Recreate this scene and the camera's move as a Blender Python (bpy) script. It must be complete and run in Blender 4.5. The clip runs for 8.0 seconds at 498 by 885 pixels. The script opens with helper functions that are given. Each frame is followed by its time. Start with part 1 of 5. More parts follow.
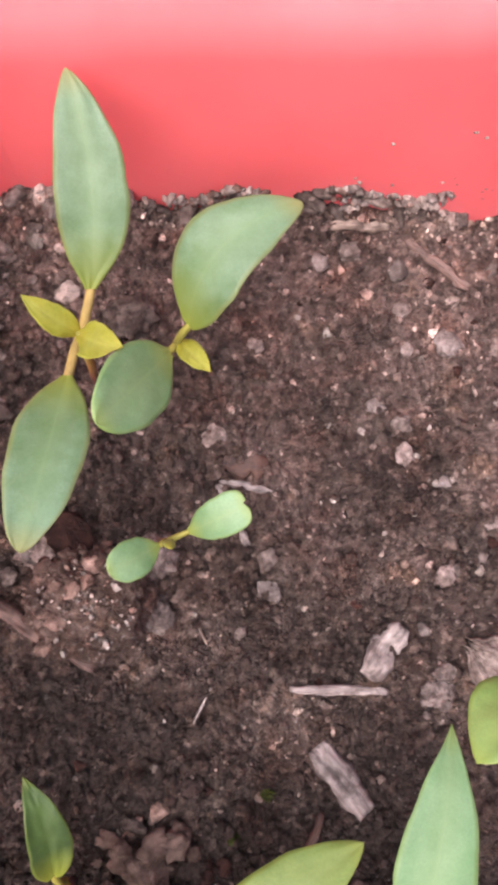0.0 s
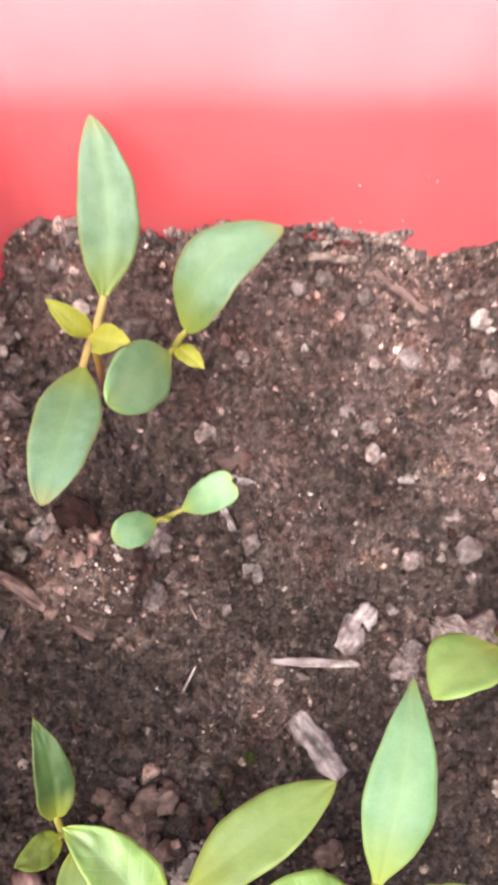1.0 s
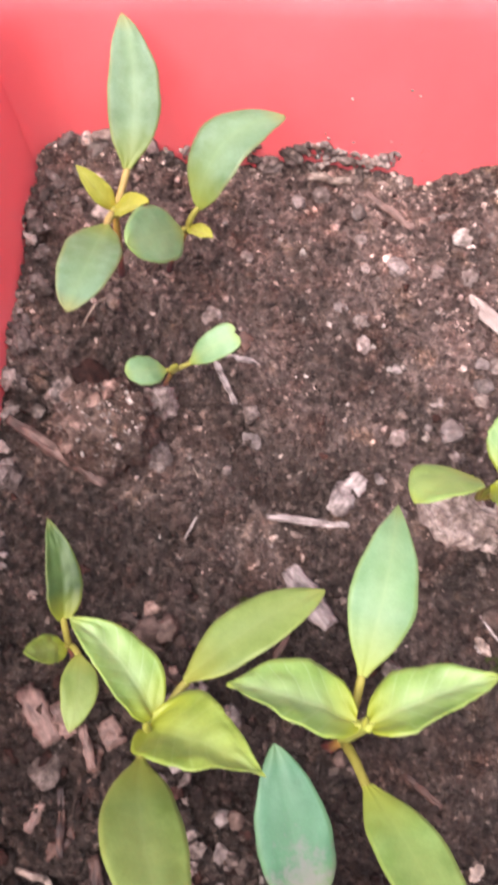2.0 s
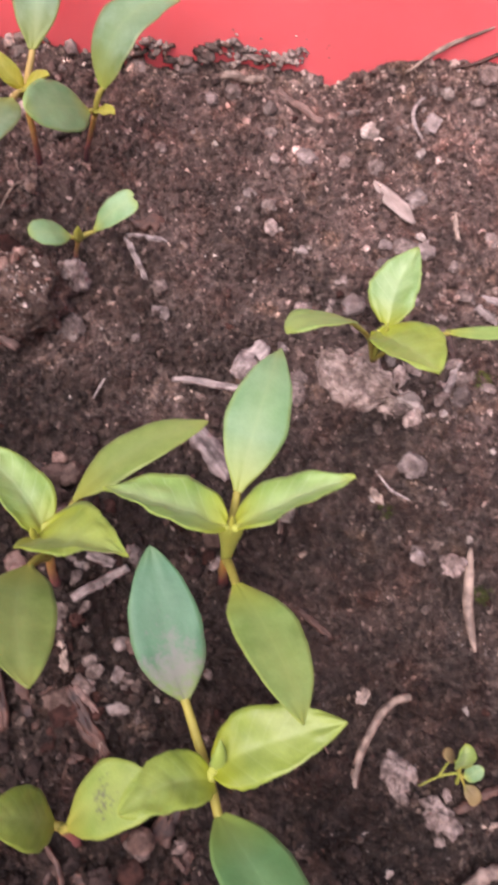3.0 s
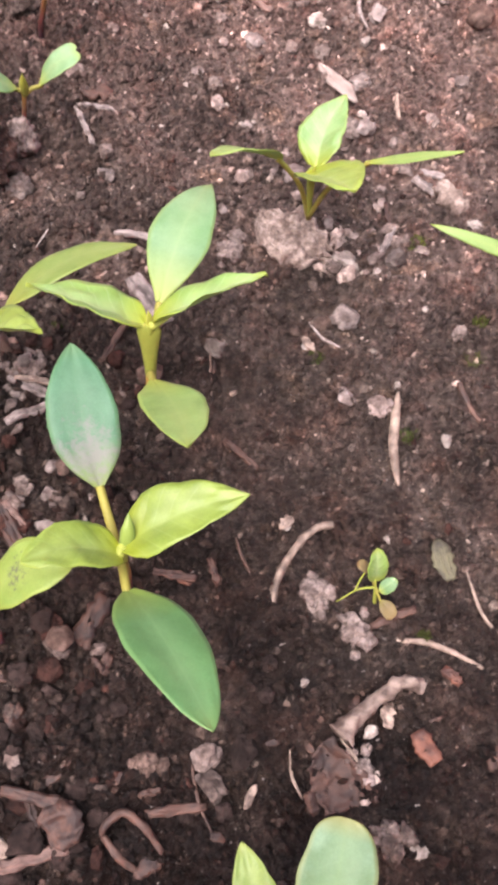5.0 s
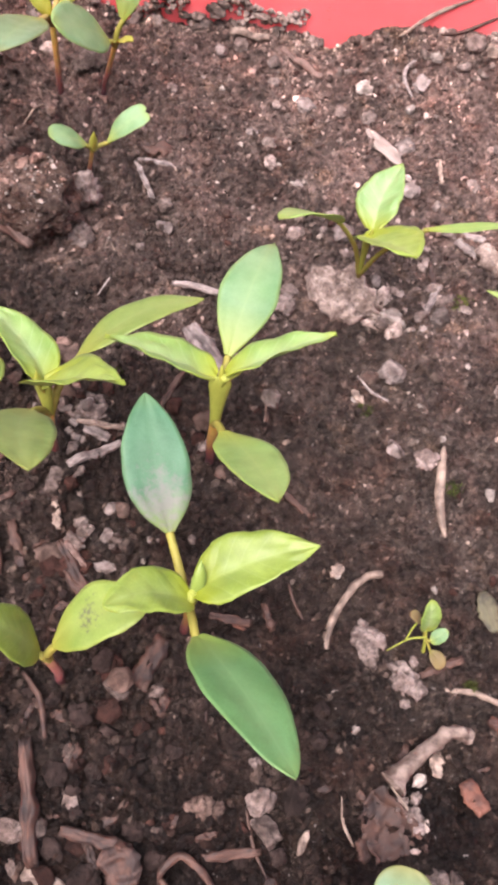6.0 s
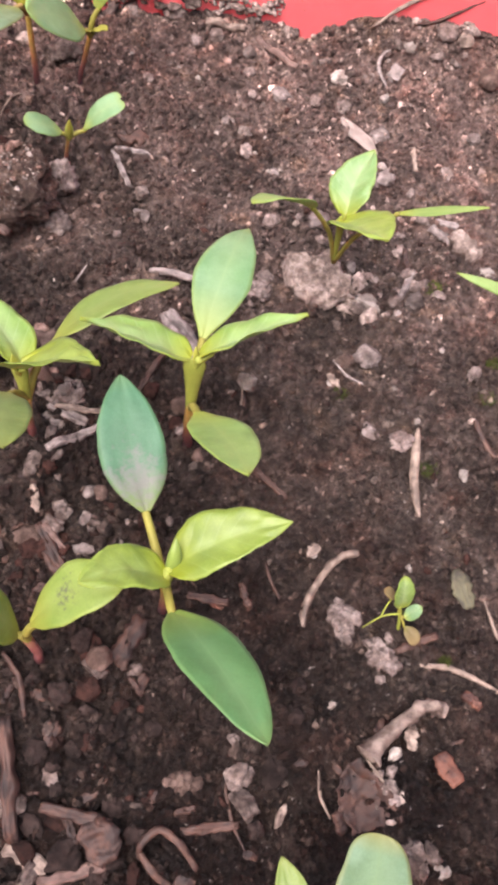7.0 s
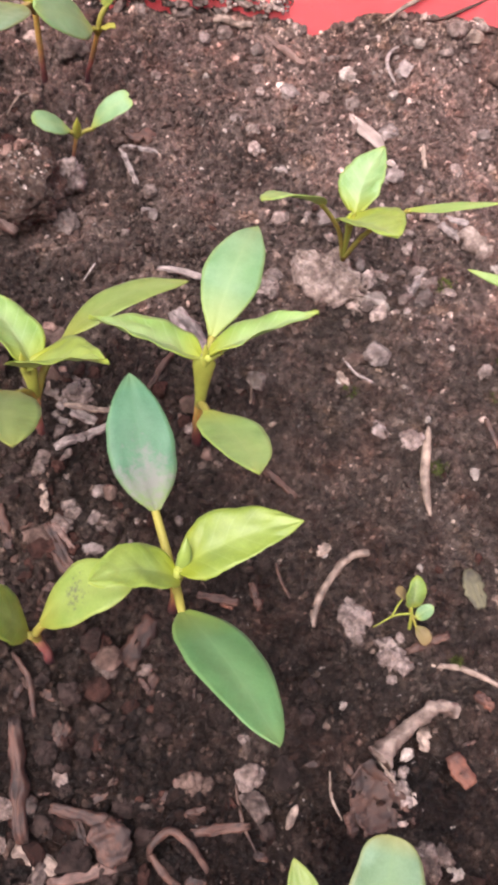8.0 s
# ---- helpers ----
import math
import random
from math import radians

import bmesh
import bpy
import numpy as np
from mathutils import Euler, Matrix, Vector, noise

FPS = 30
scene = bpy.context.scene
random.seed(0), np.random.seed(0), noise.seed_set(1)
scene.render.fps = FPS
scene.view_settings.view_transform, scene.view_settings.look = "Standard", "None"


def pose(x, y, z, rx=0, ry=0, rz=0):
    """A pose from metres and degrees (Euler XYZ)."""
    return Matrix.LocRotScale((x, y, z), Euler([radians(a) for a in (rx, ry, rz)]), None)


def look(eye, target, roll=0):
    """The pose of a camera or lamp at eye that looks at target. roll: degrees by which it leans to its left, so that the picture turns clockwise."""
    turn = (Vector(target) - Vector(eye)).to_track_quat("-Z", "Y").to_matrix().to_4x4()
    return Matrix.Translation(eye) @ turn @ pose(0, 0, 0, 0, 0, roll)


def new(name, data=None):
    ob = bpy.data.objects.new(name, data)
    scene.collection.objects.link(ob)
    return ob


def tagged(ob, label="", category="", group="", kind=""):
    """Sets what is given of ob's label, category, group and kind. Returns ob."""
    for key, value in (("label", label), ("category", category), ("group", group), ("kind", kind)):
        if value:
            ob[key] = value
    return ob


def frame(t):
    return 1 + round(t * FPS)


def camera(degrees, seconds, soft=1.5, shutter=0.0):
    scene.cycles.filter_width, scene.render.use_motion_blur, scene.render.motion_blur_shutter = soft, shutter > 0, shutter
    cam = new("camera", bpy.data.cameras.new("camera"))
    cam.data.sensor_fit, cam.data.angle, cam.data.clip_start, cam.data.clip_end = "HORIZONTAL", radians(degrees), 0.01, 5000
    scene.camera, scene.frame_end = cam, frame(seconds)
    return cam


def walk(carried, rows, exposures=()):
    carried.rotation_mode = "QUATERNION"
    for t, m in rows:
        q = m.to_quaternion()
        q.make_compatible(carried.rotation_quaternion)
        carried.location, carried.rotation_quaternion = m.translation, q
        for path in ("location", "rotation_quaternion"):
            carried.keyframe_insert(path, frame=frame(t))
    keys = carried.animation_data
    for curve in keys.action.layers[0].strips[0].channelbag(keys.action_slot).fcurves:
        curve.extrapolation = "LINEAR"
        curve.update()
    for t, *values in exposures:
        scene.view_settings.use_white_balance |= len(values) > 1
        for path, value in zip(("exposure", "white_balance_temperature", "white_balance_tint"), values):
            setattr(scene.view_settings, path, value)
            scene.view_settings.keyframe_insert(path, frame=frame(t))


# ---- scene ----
from mathutils.bvhtree import BVHTree

# ---------- camera ----------
LENS = 37.37
PATH = [
    (0, pose(-0.0159, 0.0291, 0.1399, 6.24, -4.62, -2.62)),
    (0.5, pose(-0.0192, 0.0254, 0.1398, 6.52, -4.93, -2.67)),
    (1, pose(-0.0188, 0.0118, 0.1561, 11.65, -6.00, -2.33)),
    (1.2, pose(-0.0242, 0.0041, 0.1632, 15.45, -5.23, -0.71)),
    (2.3, pose(-0.0157, -0.0472, 0.1573, 17.90, -6.46, -1.17)),
    (2.5, pose(-0.0112, -0.0520, 0.1602, 17.81, -5.41, -1.42)),
    (3, pose(0.0033, -0.0707, 0.1600, 18.30, -5.17, -1.55)),
    (3.5, pose(0.0125, -0.0860, 0.1569, 18.58, -6.16, -1.69)),
    (4, pose(0.0187, -0.1004, 0.1503, 19.36, -6.92, -1.28)),
    (4.5, pose(0.0174, -0.1107, 0.1462, 19.15, -6.20, 0.01)),
    (4.7, pose(0.0202, -0.1111, 0.1486, 19.33, -4.62, -0.69)),
    (5.8, pose(0.0086, -0.1090, 0.1596, 21.49, -6.67, 0.28)),
    (6, pose(0.0043, -0.1093, 0.1581, 22.07, -6.53, 0.72)),
    (6.5, pose(0.0071, -0.1111, 0.1568, 21.93, -5.50, 0.48)),
    (7, pose(0.0071, -0.1135, 0.1591, 22.07, -7.10, -0.13)),
    (7.5, pose(0.0085, -0.1151, 0.1584, 22.30, -6.54, -0.32)),
    (8, pose(0.0065, -0.1134, 0.1580, 22.07, -6.59, -0.08)),
]

EXPOSURES = [(0.0, 1.19, 6450, 20), (0.6, 1.42, 6350, 15), (1.0, 1.58, 6350, 13), (1.2, 1.68, 6400, 13), (2.3, 1.44, 6450, 24), (3.0, 1.16, 6520, 27), (3.5, 1.2, 6550, 23), (4.0, 1.48, 6500, 19), (4.5, 1.6, 6500, 18), (5.8, 1.66, 6500, 19), (6.3, 1.48, 6500, 18), (8.0, 1.48, 6500, 18)]
cam = camera(LENS, 8.0, soft=3.8, shutter=0.3)
walk(cam, PATH, EXPOSURES)

# ---------- light: bright hazy daylight that falls from overhead ----------
sky_world = bpy.data.worlds.new("overcast_sky")
scene.world = sky_world
sky_world.use_nodes = True
wt = sky_world.node_tree
sky = wt.nodes.new("ShaderNodeTexSky")
sky.sky_type = 'NISHITA'
sky.sun_disc = False
sky.sun_elevation = radians(69)
sky.sun_rotation = radians(237)
sky.air_density, sky.dust_density, sky.ozone_density = 1.0, 5.0, 0.6
wt.links.new(sky.outputs[0], wt.nodes["Background"].inputs[0])
wt.nodes["Background"].inputs[1].default_value = 0.12
sun_data = bpy.data.lights.new("sun", 'SUN')
sun_data.energy, sun_data.angle, sun_data.color = 3.9, radians(74), (1.0, 0.945, 0.96)
sun = new("sun", sun_data)
sun.matrix_world = look((-0.65, -0.42, 2.0), (0, 0, 0))

# ---------- small numeric helpers; lengths below are in centimetres ----------
CM = 0.01
rng = np.random.default_rng(7)


def lattice(ix, iy, seed):
    n = np.sin(ix * 127.1 + iy * 311.7 + seed * 74.7) * 43758.5453
    return n - np.floor(n)


def wave(x, y, size, seed):
    """Smooth value noise, -1 to 1."""
    x, y = np.asarray(x, float) / size, np.asarray(y, float) / size
    ix, iy = np.floor(x), np.floor(y)
    fx, fy = x - ix, y - iy
    fx, fy = fx * fx * (3 - 2 * fx), fy * fy * (3 - 2 * fy)
    a, b = lattice(ix, iy, seed), lattice(ix + 1, iy, seed)
    c, d = lattice(ix, iy + 1, seed), lattice(ix + 1, iy + 1, seed)
    return 2 * ((a * (1 - fx) + b * fx) * (1 - fy) + (c * (1 - fx) + d * fx) * fy) - 1


def lumps(x, y, size, seed):
    """Rounded crumbs packed side by side, 0 to 1."""
    x, y = np.asarray(x, float) / size, np.asarray(y, float) / size
    ix, iy = np.floor(x), np.floor(y)
    best = np.zeros(np.shape(x))
    for dx in (-1, 0, 1):
        for dy in (-1, 0, 1):
            jx, jy = ix + dx, iy + dy
            px, py = jx + lattice(jx, jy, seed), jy + lattice(jx, jy, seed + 9)
            r = 0.35 + 0.55 * lattice(jx, jy, seed + 5)
            d = np.maximum(np.abs(x - px), np.abs(y - py)) * 0.5 + 0.5 * np.hypot(x - px, y - py)
            best = np.maximum(best, r * np.sqrt(np.clip(1 - (d / r) ** 2, 0, 1)))
    return best


def mound(x, y, cx, cy, rx, ry, h):
    return h * np.exp(-((x - cx) / rx) ** 2 - ((y - cy) / ry) ** 2)


SIDE_X = -5.52


def side_x(y):
    """The inner foot of the planter's side wall."""
    return SIDE_X + 0.18 - 0.0444 * (8.6 - y)


def wall_y(x):
    """The inner foot of the planter's far wall."""
    return 9.07 - 0.045 * x


SETTLE = 0.227


def soil_z(x, y):
    """Height of the soil in cm."""
    x, y = np.asarray(x, float), np.asarray(y, float)
    rough = np.clip(1.05 - 0.12 * (x + 1.0), 0.75, 1.5)
    wx, wy = x + 0.12 * wave(x, y, 0.3, 21), y + 0.12 * wave(x, y, 0.3, 22)
    z = 0.13 * wave(x, y, 2.3, 1) + rough * (0.11 * wave(x, y, 0.9, 2) + 0.06 * wave(x, y, 0.42, 3) + 0.03 * wave(x, y, 0.16, 4))
    z = z + rough * (0.26 * lumps(wx, wy, 1.05, 37) * np.clip(0.3 + 0.8 * wave(x, y, 1.9, 61), 0, 1) + 0.33 * lumps(wx, wy, 0.6, 31) * np.clip(0.45 + 0.6 * wave(x, y, 1.7, 8), 0, 1))
    z = z + rough * (0.2 * lumps(wx, wy, 0.28, 33) * np.clip(0.55 + 0.7 * wave(x, y, 1.1, 51), 0, 1) + 0.1 * lumps(wx, wy, 0.13, 35) + 0.03 * wave(x, y, 0.09, 52)) - SETTLE
    # small pits and cracks between the crumbs
    z = z - 0.16 * rough * np.clip(wave(wx, wy, 0.5, 63) - 0.45, 0, 1) - 0.12 * np.clip(wave(wx, wy, 0.23, 64) - 0.5, 0, 1)
    z = z + 0.3 * np.clip((-3 - y) / 4, 0, 1) * np.clip((2.5 - x) / 3, 0, 1) * (lumps(wx, wy, 0.5, 41) - 0.4)
    z = z + mound(x, y, -3.35, 1.65, 1.0, 0.9, 0.15) + mound(x, y, -2.15, 1.0, 0.45, 0.6, -0.35) + mound(x, y, -3.2, 0.35, 0.9, 0.35, -0.25) + mound(x, y, 9.5, 9.0, 3.6, 1.5, 1.15) + mound(x, y, 6.3, 8.8, 1.0, 0.8, 0.35)
    z = z + mound(x, y, 2.3, 9.2, 2.0, 0.5, 0.25) + mound(x, y, 4.5, 9.0, 0.35, 0.6, -0.3) + mound(x, y, -4.5, 9.3, 1.5, 0.7, 0.15)
    return z - 0.03


def ground_at(x, y):
    return float(soil_z(x, y))


# ---------- materials ----------
def material(name):
    m = bpy.data.materials.new(name)
    m.use_nodes = True
    t = m.node_tree
    return m, t, t.nodes["Principled BSDF"]


def node(t, kind, **values):
    n = t.nodes.new(kind)
    for key, value in values.items():
        n.inputs[key.replace("_", " ")].default_value = value
    return n


def ramp(t, source, stops):
    r = t.nodes.new("ShaderNodeValToRGB")
    while len(r.color_ramp.elements) < len(stops):
        r.color_ramp.elements.new(0.5)
    for e, (p, c) in zip(r.color_ramp.elements, stops):
        e.position, e.color = p, (*c, 1)
    t.links.new(source, r.inputs[0])
    return r.outputs[0]


def blend(t, a, b, factor, how='MIX'):
    n = t.nodes.new("ShaderNodeMix")
    n.data_type, n.blend_type = 'RGBA', how
    for value, slot in ((a, n.inputs[6]), (b, n.inputs[7]), (factor, n.inputs[0])):
        if isinstance(value, bpy.types.NodeSocket):
            t.links.new(value, slot)
        elif isinstance(value, tuple):
            slot.default_value = (*value, 1)
        else:
            slot.default_value = value
    return n.outputs[2]


def grain(t, scale, detail=5.0, rough=0.6, stretch=None):
    n = node(t, "ShaderNodeTexNoise", Scale=scale, Detail=detail, Roughness=rough)
    g = t.nodes.new("ShaderNodeNewGeometry") if stretch is None else t.nodes.new("ShaderNodeTexCoord")
    source = g.outputs["Position"] if stretch is None else g.outputs["Object"]
    if stretch:
        mp = node(t, "ShaderNodeMapping", Scale=stretch)
        t.links.new(source, mp.inputs[0])
        source = mp.outputs[0]
    t.links.new(source, n.inputs["Vector"])
    return n.outputs[0]


def bump(t, shader, height, strength, distance):
    b = node(t, "ShaderNodeBump", Strength=strength, Distance=distance)
    t.links.new(height, b.inputs["Height"])
    t.links.new(b.outputs[0], shader.inputs["Normal"])


def earth_material(name, dark, mid, light, island=False, speck=0.0, gloss=0.5):
    """Damp crumbly earth: quiet grain, patches of redder and greyer brown, a wet sheen."""
    m, t, s = material(name)
    fine = ramp(t, grain(t, 520, 6, 0.65), [(0.3, dark), (0.52, mid), (0.78, light)])
    hue = ramp(t, grain(t, 85, 4, 0.6), [(0.3, (1.12, 0.93, 0.87)), (0.43, (0.99, 0.98, 0.98)), (0.57, (0.88, 0.96, 0.99)), (0.7, (1.2, 1.13, 1.0))])
    broad = ramp(t, grain(t, 45, 3, 0.55), [(0.34, (0.68,) * 3), (0.5, (1.0,) * 3), (0.68, (1.4,) * 3)])
    clump = ramp(t, grain(t, 260, 4, 0.6), [(0.33, (0.8, 0.79, 0.78)), (0.5, (0.98, 0.98, 0.98)), (0.7, (1.25, 1.24, 1.22))])
    colour = blend(t, blend(t, blend(t, fine, broad, 1.0, 'MULTIPLY'), clump, 1.0, 'MULTIPLY'), hue, 1.0, 'MULTIPLY')
    # dry pale crust at the far wall, with shade painted into the near end
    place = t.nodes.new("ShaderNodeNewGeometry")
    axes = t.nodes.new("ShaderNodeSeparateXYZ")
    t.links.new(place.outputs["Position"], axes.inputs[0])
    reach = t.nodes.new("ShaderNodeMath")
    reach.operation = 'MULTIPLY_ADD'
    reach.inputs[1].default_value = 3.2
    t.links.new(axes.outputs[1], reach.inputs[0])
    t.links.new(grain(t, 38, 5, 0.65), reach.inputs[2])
    # lighter as well from x = 2 cm to 9 cm
    right_side, total = t.nodes.new("ShaderNodeMapRange"), t.nodes.new("ShaderNodeMath")
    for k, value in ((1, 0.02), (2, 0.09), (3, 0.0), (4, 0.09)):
        right_side.inputs[k].default_value = value
    t.links.new(axes.outputs[0], right_side.inputs[0])
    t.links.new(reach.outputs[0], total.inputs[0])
    t.links.new(right_side.outputs[0], total.inputs[1])
    dry_and_shade = ramp(t, total.outputs[0], [(0.06, (0.26, 0.2, 0.165)), (0.22, (0.82, 0.77, 0.68)), (0.44, (1.32, 1.3, 1.18)), (0.54, (1.75, 1.7, 1.56)), (0.68, (2.75, 2.6, 2.42)), (0.82, (3.6, 3.36, 3.14))])
    colour = blend(t, colour, dry_and_shade, 1.0, 'MULTIPLY')
    if island:
        g = t.nodes.new("ShaderNodeNewGeometry")
        tone = ramp(t, g.outputs["Random Per Island"], [(0.0, (0.55, 0.53, 0.52)), (0.5, (1.0, 0.98, 0.97)), (0.86, (1.55, 1.52, 1.5)), (0.96, (2.4, 2.45, 2.45)), (1.0, (5.4, 5.8, 5.9))])
        colour = blend(t, colour, tone, 1.0, 'MULTIPLY')
    if speck:
        fleck = ramp(t, grain(t, 1000, 2, 0.5), [(speck, (0.0,) * 3), (speck + 0.05, (1.0,) * 3)])
        drift = ramp(t, grain(t, 55, 3, 0.6), [(0.4, (0.1,) * 3), (0.6, (1.0,) * 3)])
        grit = blend(t, fleck, drift, 1.0, 'MULTIPLY')
        colour = blend(t, colour, (0.21, 0.18, 0.16), grit)
    t.links.new(colour, s.inputs["Base Color"])
    wet = ramp(t, grain(t, 120, 4, 0.6), [(0.35, (gloss - 0.16,) * 3), (0.7, (gloss + 0.2,) * 3)])
    t.links.new(wet, s.inputs["Roughness"])
    s.inputs["Specular IOR Level"].default_value = 0.2
    n = t.nodes.new("ShaderNodeMath")
    n.operation = 'MULTIPLY_ADD'
    n.inputs[1].default_value = 2.0
    t.links.new(grain(t, 420, 5, 0.65), n.inputs[0])
    t.links.new(grain(t, 1700, 4, 0.7), n.inputs[2])
    bump(t, s, n.outputs[0], 1.0, 0.0014)
    return m


def stone_material(name, dark, light, scale=500, shine=0.8):
    m, t, s = material(name)
    o = t.nodes.new("ShaderNodeObjectInfo")
    tone = ramp(t, o.outputs["Random"], [(0.0, (0.65, 0.63, 0.6)), (0.5, (1.0, 0.98, 0.96)), (1.0, (1.35, 1.3, 1.27))])
    base = ramp(t, grain(t, scale, 5, 0.65), [(0.32, dark), (0.66, light)])
    dirt = ramp(t, grain(t, 220, 4, 0.6), [(0.42, (0.35, 0.31, 0.29)), (0.6, (1.0, 1.0, 1.0))])
    t.links.new(blend(t, blend(t, base, tone, 1.0, 'MULTIPLY'), dirt, 0.75, 'MULTIPLY'), s.inputs["Base Color"])
    s.inputs["Roughness"].default_value = shine
    s.inputs["Specular IOR Level"].default_value = 0.15
    bump(t, s, grain(t, 900, 6, 0.72), 0.9, 0.0008)
    return m


def fibre_material(name, dark, light, stretch=(60, 900, 900), dirt=0.8):
    m, t, s = material(name)
    strand = ramp(t, grain(t, 1.0, 5, 0.65, stretch), [(0.26, dark), (0.8, light)])
    soiled = ramp(t, grain(t, 260, 4, 0.6), [(0.38, (0.22, 0.18, 0.16)), (0.54, (1.0, 1.0, 1.0))])
    t.links.new(blend(t, strand, soiled, dirt, 'MULTIPLY'), s.inputs["Base Color"])
    s.inputs["Roughness"].default_value = 0.75
    bump(t, s, grain(t, 1.0, 5, 0.6, stretch), 0.8, 0.0004)
    return m


def leaf_material(name, deep, light, rib_and_sheen, base, edge, gloss=0.5, scar=None, veins=0.13):
    m, t, s = material(name)
    uv = t.nodes.new("ShaderNodeUVMap")
    uv.uv_map = "blade"
    xyz = t.nodes.new("ShaderNodeSeparateXYZ")
    t.links.new(uv.outputs[0], xyz.inputs[0])

    def calc(how, a, b=0.0):
        n = t.nodes.new("ShaderNodeMath")
        n.operation = how
        for value, slot in ((a, n.inputs[0]), (b, n.inputs[1])):
            if isinstance(value, bpy.types.NodeSocket):
                t.links.new(value, slot)
            else:
                slot.default_value = value
        return n.outputs[0]
    across = calc('ABSOLUTE', calc('SUBTRACT', calc('MULTIPLY', xyz.outputs[0], 2.0), 1.0))
    along = xyz.outputs[1]
    body = ramp(t, calc('ADD', calc('MULTIPLY', grain(t, 260, 4, 0.55), 0.7), calc('MULTIPLY', along, 0.36)), [(0.35, deep), (0.68, light)])
    fleck = ramp(t, grain(t, 2600, 3, 0.6), [(0.3, (0.86, 0.88, 0.84)), (0.7, (1.1, 1.08, 1.05))])
    body = blend(t, body, fleck, 1.0, 'MULTIPLY')
    blotch = ramp(t, grain(t, 110, 3, 0.6), [(0.3, (0.8, 0.84, 0.78)), (0.7, (1.15, 1.12, 1.15))])
    body = blend(t, body, blotch, 1.0, 'MULTIPLY')
    slant = calc('SUBTRACT', along, calc('MULTIPLY', across, 0.22))
    lines = calc('ABSOLUTE', calc('SINE', calc('MULTIPLY', slant, 24.0)))
    vein = ramp(t, lines, [(0.0, (veins,) * 3), (0.25, (0.0,) * 3)])
    body = blend(t, body, rib_and_sheen, blend(t, (0.0, 0.0, 0.0), vein, 0.75))
    # pale midrib, spread wide to stand in for sky sheen along the blade
    middle = ramp(t, across, [(0.0, (0.6,) * 3), (0.06, (0.38,) * 3), (0.25, (0.25,) * 3), (0.7, (0.0,) * 3)])
    body = blend(t, body, rib_and_sheen, middle)
    body = blend(t, body, edge, ramp(t, across, [(0.84, (0.0,) * 3), (1.0, (0.5,) * 3)]))
    body = blend(t, base, body, ramp(t, along, [(0.0, (0.0,) * 3), (0.08, (0.35,) * 3), (0.3, (1.0,) * 3)]))
    body = blend(t, body, edge, ramp(t, along, [(0.86, (0.0,) * 3), (1.0, (0.8,) * 3)]))
    if scar:
        colour, centre, low, high, size = scar
        ring = calc('SUBTRACT', 1.0, calc('MULTIPLY', calc('ABSOLUTE', calc('SUBTRACT', along, centre)), 2.2))
        ring = calc('SUBTRACT', ring, calc('MULTIPLY', across, 0.4))
        spots = calc('ADD', calc('MULTIPLY', calc('SUBTRACT', ring, 1.0), 0.4), grain(t, size, 5, 0.7))
        body = blend(t, body, colour, ramp(t, spots, [(low, (0.0,) * 3), (high, (0.8,) * 3)]))
    body = blend(t, body, (0.69, 0.71, 0.65), 1.0, 'MULTIPLY')
    t.links.new(body, s.inputs["Base Color"])
    s.inputs["Roughness"].default_value = gloss
    s.inputs["Specular IOR Level"].default_value = 0.4
    s.inputs["Sheen Weight"].default_value = 0.05
    relief = calc('ADD', calc('MULTIPLY', lines, veins), grain(t, 700, 4, 0.6))
    bump(t, s, relief, 0.34 if veins > 0.1 else 0.2, 0.0003)
    through_light = t.nodes.new("ShaderNodeBsdfTranslucent")
    clear = node(t, "ShaderNodeGamma", Gamma=0.5)
    t.links.new(blend(t, body, (1.25, 1.3, 0.75), 1.0, 'MULTIPLY'), clear.inputs[0])
    t.links.new(clear.outputs[0], through_light.inputs[0])
    mix = t.nodes.new("ShaderNodeMixShader")
    mix.inputs[0].default_value = 0.3
    t.links.new(s.outputs[0], mix.inputs[1])
    t.links.new(through_light.outputs[0], mix.inputs[2])
    t.links.new(mix.outputs[0], t.nodes["Material Output"].inputs[0])
    return m


def stem_material():
    m, t, s = material("stem_skin")
    g = t.nodes.new("ShaderNodeNewGeometry")
    xyz = t.nodes.new("ShaderNodeSeparateXYZ")
    t.links.new(g.outputs["Position"], xyz.inputs[0])
    scale = t.nodes.new("ShaderNodeMath")
    scale.operation = 'MULTIPLY'
    scale.inputs[1].default_value = 40.0
    t.links.new(xyz.outputs[2], scale.inputs[0])
    tone = ramp(t, scale.outputs[0], [(0.06, (0.05, 0.02, 0.026)), (0.25, (0.13, 0.052, 0.045)), (0.55, (0.29, 0.19, 0.05)), (1.0, (0.23, 0.245, 0.035))])
    fleck = ramp(t, grain(t, 900, 4, 0.6), [(0.3, (0.75, 0.75, 0.7)), (0.7, (1.15, 1.1, 1.05))])
    t.links.new(blend(t, tone, fleck, 1.0, 'MULTIPLY'), s.inputs["Base Color"])
    s.inputs["Roughness"].default_value = 0.4
    s.inputs["Subsurface Weight"].default_value = 0.15
    s.inputs["Subsurface Scale"].default_value = 0.001
    bump(t, s, grain(t, 1200, 3, 0.5), 0.2, 0.0002)
    return m


